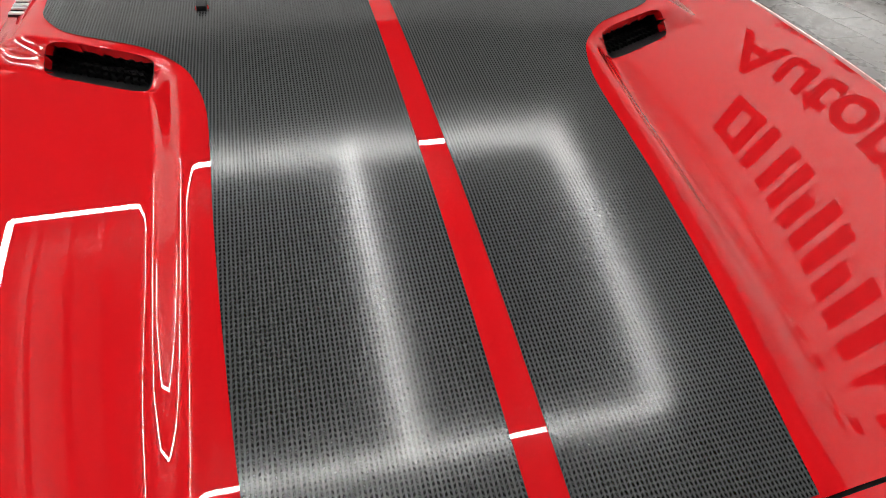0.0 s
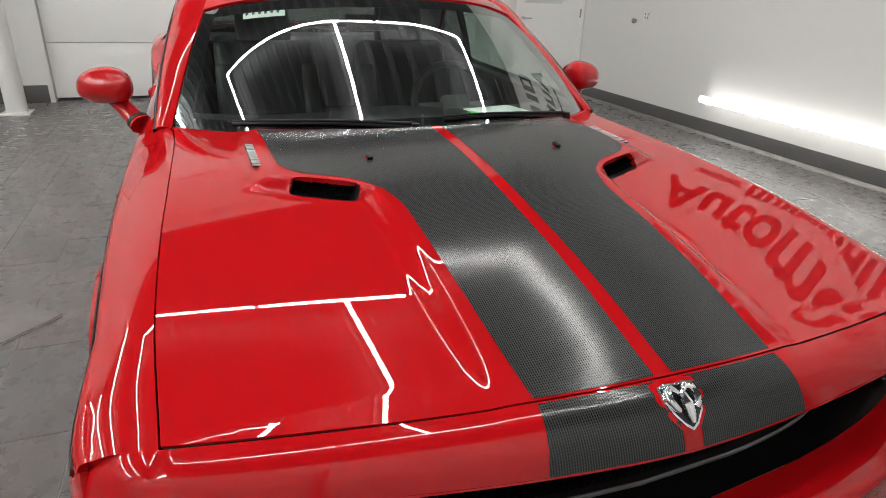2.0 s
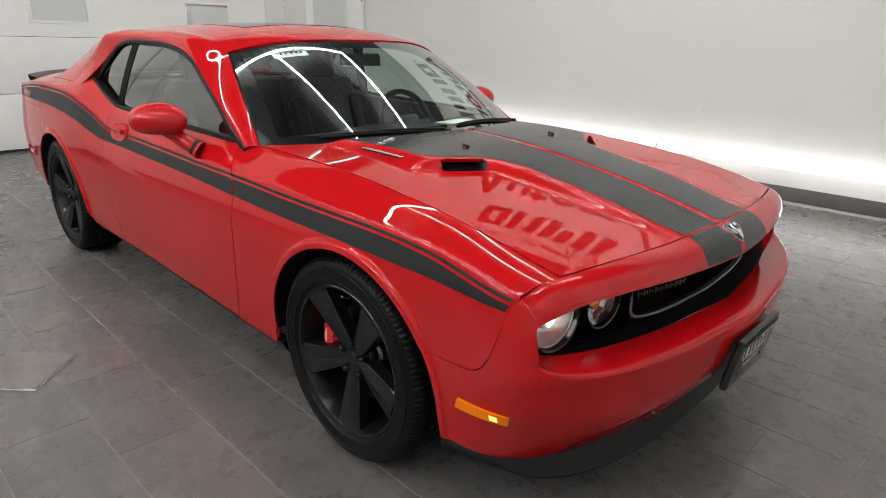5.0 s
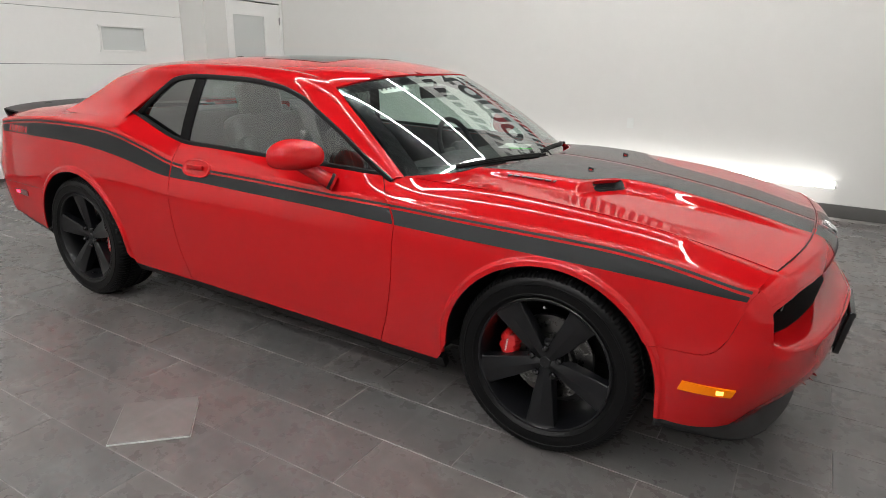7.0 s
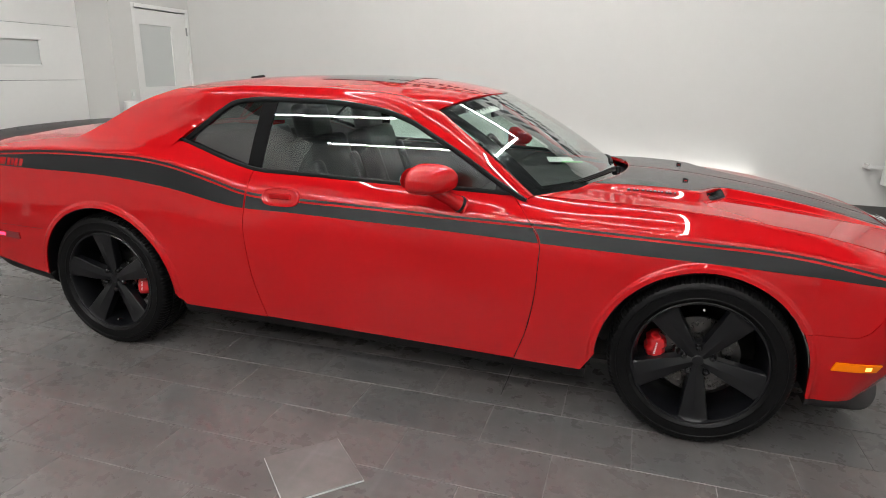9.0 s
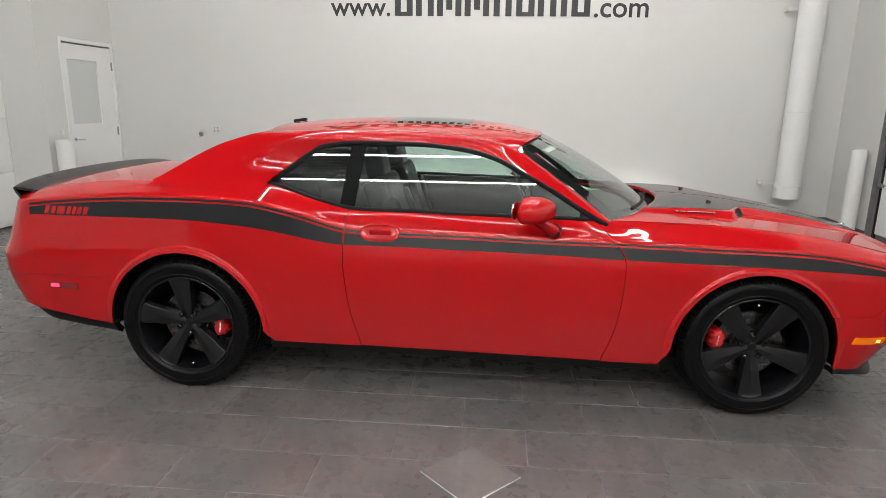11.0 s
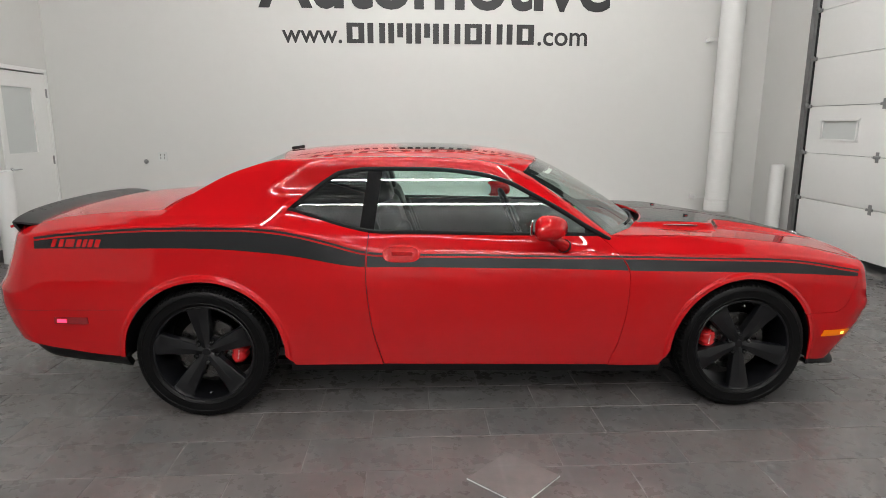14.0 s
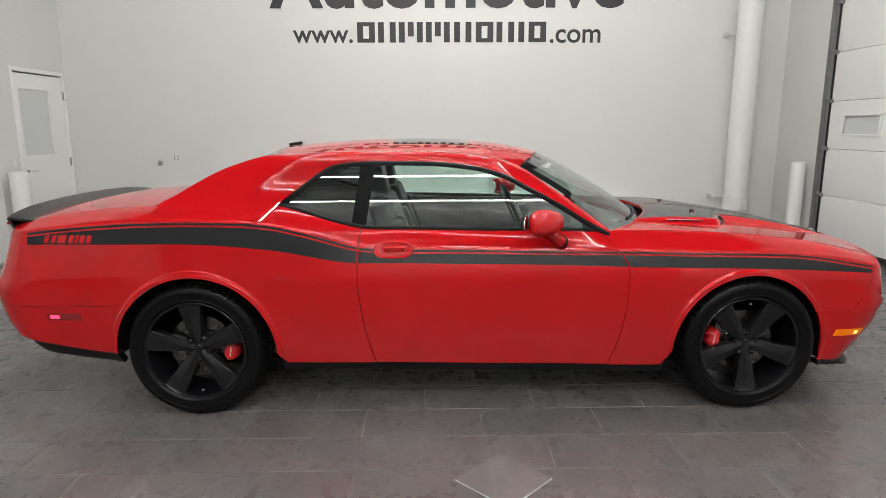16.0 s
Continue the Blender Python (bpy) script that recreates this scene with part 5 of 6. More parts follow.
panel("parcel_shelf", rows, SEATMAT, car, flange=0.0)
bm = bmesh.new()
box(bm, (0.02, 0.25, 0.062), pose(0.40, 0, 1.275, 0, -12), 0.01, 3)
cyl(bm, 0.010, 0.010, 0.06, pose(0.41, 0, 1.315), 10)
part("rear_view_mirror", bm, BLACK, car, "dark rear-view mirror")
# bulkheads that close the shell
bm = bmesh.new()
box(bm, (0.03, 1.50, 0.55), pose(0.78, 0, 0.62), 0.0)
box(bm, (3.9, 1.22, 0.03), pose(0.0, 0, 0.185), 0.0)
box(bm, (1.76, 1.34, 0.03), pose(0.0, 0, 0.165), 0.0)
box(bm, (0.03, 1.40, 0.60), pose(-1.55, 0, 0.72), 0.0)
part("underbody", bm, BLACK, car, "dark underbody")
# paper sticker and green tag behind the windscreen
p = [[screen(v, q) - np.array([0.6, 0, 0.8]) * 0.005 for q in np.linspace(0.848, 0.940, 4)] for v in np.linspace(-0.775, -0.555, 8)]
stick = panel("windscreen_sticker", p, PAPER, car, "pale green paper sticker with dark handwriting bars", flange=0.0)
bm = bmesh.new()
for k in range(6):
    c = Vector(screen(-0.755 + 0.033 * k, 0.890)) - Vector((0.6, 0, 0.8)) * 0.0040
    box(bm, (0.003, 0.010, 0.012), Matrix.Translation(c) @ pose(0, 0, 0, 0, -40))
part("sticker_print", bm, INK, stick)
bm = bmesh.new()
box(bm, (0.13, 0.025, 0.004), pose(0.80, 0.30, 0.978, 0, 0, 25), 0.001)
part("paper_tag", bm, GREEN, car, "bright green paper tag on the dashboard")
bm = bmesh.new()
box(bm, (0.15, 0.22, 0.003), pose(0.72, 0.40, 0.974, 0, 0, 12), 0.001)
part("paper_sheet", bm, PAPER, car, "sheet of paper on the dashboard")

# ---- the showroom ----
WALLMAT = varied(mat("wall_paint", (0.61, 0.607, 0.588), 0.55), 0.6, 0.03, 0.05, 0.06, 90)
# for the unseen south wall: darkened so the car's side mirrors less light
SOUTHMAT = varied(mat("unseen_wall_dark", (0.20, 0.20, 0.20), 0.55), 0.6, 0.03, 0.05, 0.06, 90)
DOORMAT = varied(mat("white_door_paint", (0.75, 0.75, 0.735), 0.40), 1.2, 0.03, 0.05)
BASEMAT = varied(mat("dark_baseboard", (0.085, 0.083, 0.080), 0.45), 4, 0.15, 0.08)


def worn_tile(name, color, rough):
    """Stone-look porcelain: clouds, small blotches, fine scratches and pale dust, all in room metres, and a tone for each tile."""
    m = mat(name, color, rough, 0.0, Specular_IOR_Level=0.5)
    geo = node(m, "ShaderNodeNewGeometry")
    info = node(m, "ShaderNodeObjectInfo")
    shift = node(m, "ShaderNodeMath", operation="MULTIPLY", in_1=40.0)
    wire(m, info.outputs["Random"], shift.inputs[0])
    offs = node(m, "ShaderNodeCombineXYZ")
    wire(m, shift.outputs[0], offs.inputs[0])
    turned = node(m, "ShaderNodeMapping")
    turned.inputs["Location"].default_value = (3.37, 1.71, 0.413)
    turned.inputs["Rotation"].default_value = (0.31, 0.22, 0.6)
    wire(m, geo.outputs["Position"], turned.inputs["Vector"])
    place = node(m, "ShaderNodeVectorMath", operation="ADD")
    wire(m, turned.outputs[0], place.inputs[0])
    wire(m, offs.outputs[0], place.inputs[1])

    def noise(scale, detail, source, rough_=0.6, stretch=None):
        n = node(m, "ShaderNodeTexNoise")
        n.inputs["Scale"].default_value = scale
        n.inputs["Detail"].default_value = detail
        n.inputs["Roughness"].default_value = rough_
        if stretch:
            mp = node(m, "ShaderNodeMapping")
            mp.inputs["Scale"].default_value = (*stretch, 1)
            wire(m, source, mp.inputs["Vector"])
            source = mp.outputs[0]
        wire(m, source, n.inputs["Vector"])
        return n.outputs["Fac"]

    def ranged(value, a, b, lo, hi):
        r = node(m, "ShaderNodeMapRange", in_1=a, in_2=b, in_3=lo, in_4=hi)
        wire(m, value, r.inputs[0])
        return r.outputs[0]

    def times(a, b):
        t = node(m, "ShaderNodeMath", operation="MULTIPLY")
        wire(m, a, t.inputs[0])
        wire(m, b, t.inputs[1])
        return t.outputs[0]

    clouds = ranged(noise(3.2, 8, place.outputs[0], 0.68), 0.32, 0.68, 0.84, 1.16)
    blots = ranged(noise(13, 6, place.outputs[0], 0.62), 0.32, 0.68, 0.88, 1.12)
    traffic = ranged(noise(0.9, 4, turned.outputs[0]), 0.3, 0.7, 0.86, 1.14)
    piece = ranged(info.outputs["Random"], 0, 1, 0.95, 1.05)
    streak_a = ranged(noise(24, 3, geo.outputs["Position"], 0.5, (0.07, 1)), 0.42, 0.75, 0.97, 1.10)
    streak_b = ranged(noise(28, 3, geo.outputs["Position"], 0.5, (1, 0.06)), 0.45, 0.75, 0.98, 1.08)
    tone = times(times(times(clouds, blots), times(traffic, piece)), times(streak_a, streak_b))
    # pale haze of old grout along the module of the tiles, broken up by wear
    axes = node(m, "ShaderNodeSeparateXYZ")
    wire(m, geo.outputs["Position"], axes.inputs[0])
    for axis, start in (("X", 0.652), ("Y", -0.9)):
        shifted = node(m, "ShaderNodeMath", operation="SUBTRACT", in_1=start)
        wire(m, axes.outputs[axis], shifted.inputs[0])
        near = node(m, "ShaderNodeMath", operation="PINGPONG", in_1=0.1524)
        wire(m, shifted.outputs[0], near.inputs[0])
        line = ranged(near.outputs[0], 0.002, 0.015, 1.0, 0.0)
        worn = ranged(noise(2.3, 5, turned.outputs[0], 0.65), 0.44, 0.62, 0.0, 1.0)
        tone = times(tone, ranged(times(line, worn), 0, 1, 1.0, 1.22))
    warm = node(m, "ShaderNodeMix", data_type="RGBA")
    wire(m, ranged(noise(1.7, 3, place.outputs[0]), 0.35, 0.65, 0, 1), warm.inputs[0])
    warm.inputs[6].default_value = (color[0] * 1.05, color[1] * 0.99, color[2] * 0.98, 1)
    warm.inputs[7].default_value = (color[0] * 0.94, color[1] * 0.98, color[2] * 1.0, 1)
    out = node(m, "ShaderNodeVectorMath", operation="SCALE")
    wire(m, warm.outputs[2], out.inputs[0])
    wire(m, tone, out.inputs["Scale"])
    wire(m, out.outputs[0], shader(m).inputs["Base Color"])
    wire(m, ranged(blots, 0.88, 1.12, rough + 0.08, rough - 0.05), shader(m).inputs["Roughness"])
    bp = node(m, "ShaderNodeBump")
    bp.inputs["Strength"].default_value = 0.08
    bp.inputs["Distance"].default_value = 0.004
    wire(m, noise(120, 5, turned.outputs[0]), bp.inputs["Height"])
    wire(m, bp.outputs[0], shader(m).inputs["Normal"])
    return m


TILEMAT = worn_tile("grey_porcelain", (0.126, 0.119, 0.115), 0.28)
LOOSEMAT = worn_tile("pale_porcelain", (0.165, 0.154, 0.147), 0.36)
GROUT = varied(mat("grout", (0.25, 0.237, 0.228), 0.8), 5, 0.5, 0.05)
CEILMAT = varied(mat("grey_deck", (0.026, 0.027, 0.029), 0.5), 2, 0.12, 0.06)
FROST = mat("frosted_glass", (0.56, 0.58, 0.57), 0.35)
TRACKMAT = varied(mat("galvanised", (0.28, 0.28, 0.28), 0.45, 0.8), 12, 0.2, 0.1)
PVC = varied(mat("white_pipe", (0.66, 0.66, 0.645), 0.40), 3, 0.04, 0.05)
LETTER = mat("sign_black", (0.015, 0.015, 0.016), 0.5)
TUBE = glow("tube_light", (1.0, 0.988, 0.962), 66.0)
# stronger than TUBE, to brighten the car's right side
FARTUBE = glow("far_tube_light", (1.0, 0.988, 0.962), 108.0)
WALLTUBE = glow("wall_tube_light", (1.0, 0.98, 0.95), 5.8)

WY, X0, X1, Y0, TOPZ = 4.43, -5.07, 4.50, -9.0, 5.35
GX = -5.55


def block(name, size, at, material, label, category="", kind="structure", bevel=0.0, parent=None):
    bm = bmesh.new()
    box(bm, size, pose(*at), bevel, 2)
    ob = part(name, bm, material, parent, label)
    if not parent:
        tagged(ob, label, category or name.split("_")[0], "", kind)
    return ob


block("wall_north", (X1 - X0 + 1.0, 0.2, TOPZ), ((X0 + X1) / 2, WY + 0.1, TOPZ / 2), WALLMAT, "long plain off-white wall with a black painted sign", "wall")
# added out of view; its dark tone keeps pale reflections off the doors
block("wall_south", (X1 - GX + 0.6, 0.2, TOPZ), ((GX + X1) / 2, Y0 - 0.1, TOPZ / 2), SOUTHMAT, "unseen wall closing the room, darkened to mute reflections", "wall")
# east wall round its garage door
GE0, GE1, GH = -1.2, 3.42, 3.75
block("wall_east_corner", (0.2, WY - GE1, TOPZ), (X1 + 0.1, (WY + GE1) / 2, TOPZ / 2), WALLMAT, "off-white wall beside the garage door", "wall")
block("wall_east_far", (0.2, GE0 - Y0, TOPZ), (X1 + 0.1, (GE0 + Y0) / 2, TOPZ / 2), WALLMAT, "off-white wall beside the garage door", "wall")
block("wall_east_top", (0.2, GE1 - GE0, TOPZ - GH), (X1 + 0.1, (GE0 + GE1) / 2, (TOPZ + GH) / 2), WALLMAT, "off-white wall above the garage door", "wall")
# west wall: one bay with the white door, one with a garage door set further back
WG0, WG1 = -2.35, 2.98
DY0, DY1, DZ = 3.40, 4.36, 2.19
block("wall_west_jamb", (0.55, DY0 - 0.05 - WG1, TOPZ), (X0 - 0.275, (WG1 + DY0 - 0.05) / 2, TOPZ / 2), WALLMAT, "off-white pier beside the white door", "wall")
block("wall_west_top", (0.55, WY - DY0 + 0.05, TOPZ - DZ - 0.05), (X0 - 0.275, (WY + DY0 - 0.05) / 2, (TOPZ + DZ + 0.05) / 2), WALLMAT, "off-white wall above the white door", "wall")
block("wall_west_corner", (0.55, WY - DY1 - 0.05, DZ + 0.05), (X0 - 0.275, (WY + DY1 + 0.05) / 2, (DZ + 0.05) / 2), WALLMAT, "narrow off-white wall beside the white door", "wall")
block("wall_west_lintel", (0.2, WG1 - WG0, TOPZ - 3.75), (GX - 0.05, (WG0 + WG1) / 2, (TOPZ + 3.75) / 2), WALLMAT, "off-white wall above the garage door", "wall")
block("wall_west_far", (0.55, WG0 - Y0, TOPZ), (GX - 0.20, (WG0 + Y0) / 2, TOPZ / 2), WALLMAT, "off-white wall with a dark base", "wall")
block("wall_west_back", (0.05, WY - WG1, TOPZ), (X0 - 0.58, (WY + WG1) / 2, TOPZ / 2), WALLMAT, "plain wall behind the white door", "wall")
# ceiling of ribbed steel deck
rows = []
for k in range(int((WY - Y0) / 0.30)):
    y = Y0 + 0.30 * k
    for dy, dz in ((0, 0), (0.19, 0), (0.215, -0.045), (0.275, -0.045)):
        rows.append((y + dy, TOPZ + dz))
rows.append((WY, TOPZ))
p = [[(x, y, z) for y, z in rows] for x in np.linspace(GX - 0.4, X1 + 0.2, 6)]
ceil = panel("ceiling", p, CEILMAT, None, "", flange=0.0, about=(0, 0, 20), sharp=20)
ceil.data.materials.append(varied(mat("pale_rib", (0.055, 0.056, 0.058), 0.45), 2, 0.15, 0.06))
for f in ceil.data.polygons:
    f.material_index = int(f.center.z < TOPZ - 0.03)
tagged(ceil, "dark grey ribbed metal ceiling deck", "ceiling", "", "structure")
block("ceiling_cover", (X1 - GX + 1.2, WY - Y0 + 0.6, 0.1), ((X1 + GX) / 2, (WY + Y0) / 2, TOPZ + 0.10), CEILMAT, "plain slab above the deck", "ceiling")
# dark baseboards
block("baseboard", (X1 - X0, 0.014, 0.135), ((X0 + X1) / 2, WY - 0.007, 0.0675), BASEMAT, "dark grey baseboard along the wall", "baseboard", bevel=0.003)
block("baseboard", (0.014, WY - 0.02 - GE1 - 0.10, 0.135), (X1 - 0.007, (WY + GE1 + 0.08) / 2, 0.0675), BASEMAT, "dark grey baseboard along the wall", "baseboard", bevel=0.003)
block("baseboard", (0.014, DY0 - 0.06 - WG1, 0.135), (X0 + 0.007, (DY0 - 0.06 + WG1) / 2, 0.0675), BASEMAT, "dark grey baseboard along the pier", "baseboard", bevel=0.003)
block("baseboard", (0.014, 4.4, 0.20), (GX + 0.082, WG0 - 2.25, 0.10), BASEMAT, "dark grey baseboard along the wall", "baseboard", bevel=0.003)


# white door with a frosted pane
door = thing("door_1", "closed white door with a frosted upper pane", "door", (X0, (DY0 + DY1) / 2, 0), "", "structure")
DW = DY1 - DY0
def local_block(name, size, at, material, parent, label="", bevel=0.004):
    bm = bmesh.new()
    box(bm, size, pose(*at), bevel, 2)
    return part(name, bm, material, parent, label)


PW0, PW1, PZ0, PZ1 = 0.075, 0.655, 1.205, 1.99
for nm, size, at in (("door_leaf", (0.045, PW0 + 0.0, 2.17), (-0.03, -DW / 2 + PW0 / 2, 1.085)), ("door_leaf", (0.045, DW - PW1, 2.17), (-0.03, -DW / 2 + (DW + PW1) / 2, 1.085)), ("door_leaf", (0.045, PW1 - PW0, PZ0), (-0.03, -DW / 2 + (PW0 + PW1) / 2, PZ0 / 2)), ("door_leaf", (0.045, PW1 - PW0, 2.17 - PZ1), (-0.03, -DW / 2 + (PW0 + PW1) / 2, (2.17 + PZ1) / 2))):
    local_block(nm, size, at, DOORMAT, door, bevel=0.0)
local_block("pane", (0.012, PW1 - PW0, PZ1 - PZ0), (-0.03, -DW / 2 + (PW0 + PW1) / 2, (PZ0 + PZ1) / 2), FROST, door, "frosted glass pane", 0.0)
local_block("door_frame", (0.10, 0.05, 2.24), (-0.045, -DW / 2 - 0.028, 1.12), DOORMAT, door)
local_block("door_frame", (0.10, 0.05, 2.24), (-0.045, DW / 2 + 0.026, 1.12), DOORMAT, door)
local_block("door_frame", (0.10, DW, 0.05), (-0.045, 0, 2.213), DOORMAT, door)
for z in (1.94, 1.09, 0.25):
    bm = bmesh.new()
    cyl(bm, 0.011, 0.011, 0.11, pose(0.0, DW / 2 - 0.004, z), 12)
    part("hinge", bm, TRACKMAT, door, "dark metal hinge")
bm = bmesh.new()
cyl(bm, 0.026, 0.026, 0.012, pose(0.0, -DW / 2 + 0.06, 1.02, 0, 90), 20)
tube(bm, [(0.0, -DW / 2 + 0.06, 1.02), (0.045, -DW / 2 + 0.06, 1.02), (0.05, -DW / 2 + 0.09, 1.02), (0.05, -DW / 2 + 0.17, 1.02)], 0.009, 8)
part("door_handle", bm, CHROME, door, "steel lever handle")


def garage_door(name, x, y0, y1, top, face, pitch, windows, gear=True, first=0.6):
    """A sectional door: stacked white panels with small windows, hinges and tracks. face: the way it looks, along x."""
    g = thing(name, "closed white sectional garage door with small windows and steel tracks", "garage door", (x, (y0 + y1) / 2, 0), "", "structure")
    w = y1 - y0
    n = int(math.ceil((top - first) / pitch)) + 1
    for k in range(n):
        z0, z1 = max(0.0, first + (k - 1) * pitch), min(first + k * pitch, top)
        wins = [c for r, c, hw, hh in windows if r == k]
        if not wins:
            local_block("section", (0.045, w - 0.01, z1 - z0 - 0.005), (-0.03 * face, 0, (z0 + z1) / 2), DOORMAT, g)
        else:
            hw, hh = [(q[2], q[3]) for q in windows if q[0] == k][0]
            zc = (z0 + z1) / 2
            edges = [-w / 2 + 0.005]
            for c in sorted(wins):
                edges += [c - hw, c + hw]
            edges.append(w / 2 - 0.005)
            bm = bmesh.new()
            box(bm, (0.045, w - 0.01, (z1 - z0) / 2 - hh - 0.0025), pose(-0.03 * face, 0, (z0 + 0.0025 + zc - hh) / 2))
            box(bm, (0.045, w - 0.01, (z1 - z0) / 2 - hh - 0.0025), pose(-0.03 * face, 0, (z1 - 0.0025 + zc + hh) / 2))
            for a, b in zip(edges[::2], edges[1::2]):
                box(bm, (0.045, b - a, 2 * hh), pose(-0.03 * face, (a + b) / 2, zc))
            part("section", bm, DOORMAT, g)
            for c in wins:
                wn = local_block("window", (0.012, 2 * hw, 2 * hh), (-0.03 * face, c, zc), FROST, g, "small frosted window", 0.0)
                for dy, dz, sy, sz in ((0, hh, 2 * hw + 0.05, 0.028), (0, -hh, 2 * hw + 0.05, 0.028), (hw, 0, 0.028, 2 * hh), (-hw, 0, 0.028, 2 * hh)):
                    local_block("window_frame", (0.012, sy, sz), (-0.003 * face, c + dy, zc + dz), DOORMAT, wn, "", 0.002)
        if k and gear:
            for y in (-w / 2 + 1.27, 0.0, w / 2 - 1.27):
                bm = bmesh.new()
                box(bm, (0.006, 0.045, 0.11), pose(-0.003 * face, y, z0), 0.002)
                box(bm, (0.02, 0.09, 0.03), pose(0.003 * face, y, z0), 0.006, 2)
                part("hinge", bm, TRACKMAT, g, "galvanised hinge")
            for y in (-w / 2 + 0.05, w / 2 - 0.05):
                bm = bmesh.new()
                box(bm, (0.03, 0.10, 0.04), pose(0.012 * face, y, z0), 0.004)
                cyl(bm, 0.02, 0.02, 0.03, pose(0.03 * face, y, z0 + 0.02, 90), 12)
                part("roller", bm, TRACKMAT, g, "steel roller bracket")
    for y in (-w / 2 - 0.005, w / 2 + 0.005) if gear else ():
        bm = bmesh.new()
        box(bm, (0.012, 0.055, top), pose(0.0, y, top / 2))
        box(bm, (0.05, 0.006, top), pose(0.028 * face, y + (0.022 if y > 0 else -0.022), top / 2))
        part("track", bm, TRACKMAT, g, "galvanised door track")
        bm = bmesh.new()
        box(bm, (0.02, 0.035, top), pose(-0.012 * face, y - math.copysign(0.045, y), top / 2))
        part("seal", bm, BLACK, g, "black rubber seal")
    return g


garage_door("door_2", X1, GE0, GE1, GH, -1, 0.553, [(2, 1.69, 0.30, 0.115), (2, 0.0, 0.30, 0.115), (2, -1.69, 0.30, 0.115)], True, 0.687)
garage_door("door_3", GX, WG0, WG1, 3.75, 1, 0.625, [(2, 1.79, 0.30, 0.15), (2, 0.0, 0.30, 0.15), (2, -1.79, 0.30, 0.15)], False, 0.66)

# pipe down the wall, bollards, outlet, stop
pipe = thing("drain_pipe", "thick white pipe strapped to the wall", "pipe", (3.868, WY - 0.22, 0))
bm = bmesh.new()
lathe(bm, [(0.155, 0.405), (0.157, 0.41), (0.157, 0.55), (0.150, 0.56), (0.150, 1.45), (0.152, 1.455), (0.152, 1.47), (0.150, 1.475), (0.150, TOPZ)], 40, Matrix.Rotation(radians(90), 4, "X"))
part("pipe_run", bm, PVC, pipe, "", 8)
bm = bmesh.new()
cyl(bm, 0.150, 0.150, 0.02, pose(0, 0, 0.415), 40)
part("pipe_cap", bm, PVC, pipe)
for z in (0.58, 2.69, 4.6):
    bm = bmesh.new()
    lathe(bm, [(0.151, z - 0.015), (0.156, z - 0.015), (0.156, z + 0.015), (0.151, z + 0.015)], 40, Matrix.Rotation(radians(90), 4, "X"))
    reach = 0.27 if z < 1 else 0.22
    box(bm, (reach - 0.08, 0.012, 0.03), pose(-0.08 - (reach - 0.08) / 2, 0.10, z))
    box(bm, (0.03, 0.14, 0.05), pose(-reach, 0.15, z))
    part("strap", bm, PVC, pipe, "white strap")


def bollard(x, y, h, r):
    b = thing("bollard", "short round white bollard beside a garage door", "bollard", (x, y, 0), "bollards")
    bm = bmesh.new()
    prof = [(r, 0.0), (r, h - 0.03), (r * 0.95, h - 0.012), (r * 0.75, h - 0.002), (0.001, h)]
    lathe(bm, prof, 28, Matrix.Rotation(radians(90), 4, "X"))
    part("sleeve", bm, PVC, b)
    return b


bollard(4.365, 3.66, 1.075, 0.085)
bollard(-4.90, 3.02, 1.05, 0.10)
post = thing("column", "round white column with a base plate", "column", (-4.85, -2.60, 0), "", "structure")
bm = bmesh.new()
cyl(bm, 0.10, 0.10, TOPZ, pose(0, 0, TOPZ / 2), 32)
part("shaft", bm, PVC, post)
bm = bmesh.new()
box(bm, (0.28, 0.28, 0.02), pose(0, 0, 0.01), 0.003)
part("base_plate", bm, PVC, post)
sock = thing("wall_outlet", "white double socket plate on the wall", "socket", (-3.69, WY - 0.001, 1.13))
bm = bmesh.new()
box(bm, (0.115, 0.008, 0.115), pose(0, -0.004, 0), 0.003, 2)
part("plate", bm, PALE, sock)
for dx in (-0.025, 0.025):
    for dz in (-0.02, 0.02):
        bm = bmesh.new()
        box(bm, (0.012, 0.004, 0.02), pose(dx, -0.008, dz))
        part("slot", bm, INK, sock)
switch = thing("light_switch", "small white switch plate beside the white door", "switch", (X0 + 0.001, DY0 - 0.17, 1.12))
bm = bmesh.new()
box(bm, (0.008, 0.075, 0.118), pose(0.004, 0, 0), 0.003, 2)
part("plate", bm, PALE, switch)
bm = bmesh.new()
box(bm, (0.010, 0.022, 0.040), pose(0.010, 0, 0, 0, 8), 0.002, 2)
part("rocker", bm, DOORMAT, switch)
stop = thing("door_stop", "small round metal knob on the wall", "door stop", (-3.90, WY, 1.065))
bm = bmesh.new()
lathe(bm, [(0.001, -0.05), (0.022, -0.05), (0.030, -0.04), (0.030, -0.03), (0.016, -0.02), (0.016, 0.0)], 20)
part("knob", bm, TRACKMAT, stop)
sock = thing("wall_outlet", "white double socket plate low on the wall", "socket", (0.35, WY - 0.001, 0.80))
bm = bmesh.new()
box(bm, (0.075, 0.008, 0.115), pose(0, -0.004, 0), 0.003, 2)
part("plate", bm, PALE, sock)

# painted sign: readable plain words, and plain bars for names
sign = thing("wall_sign", "black lettering painted on the white wall", "sign", (0, WY - 0.004, 0))


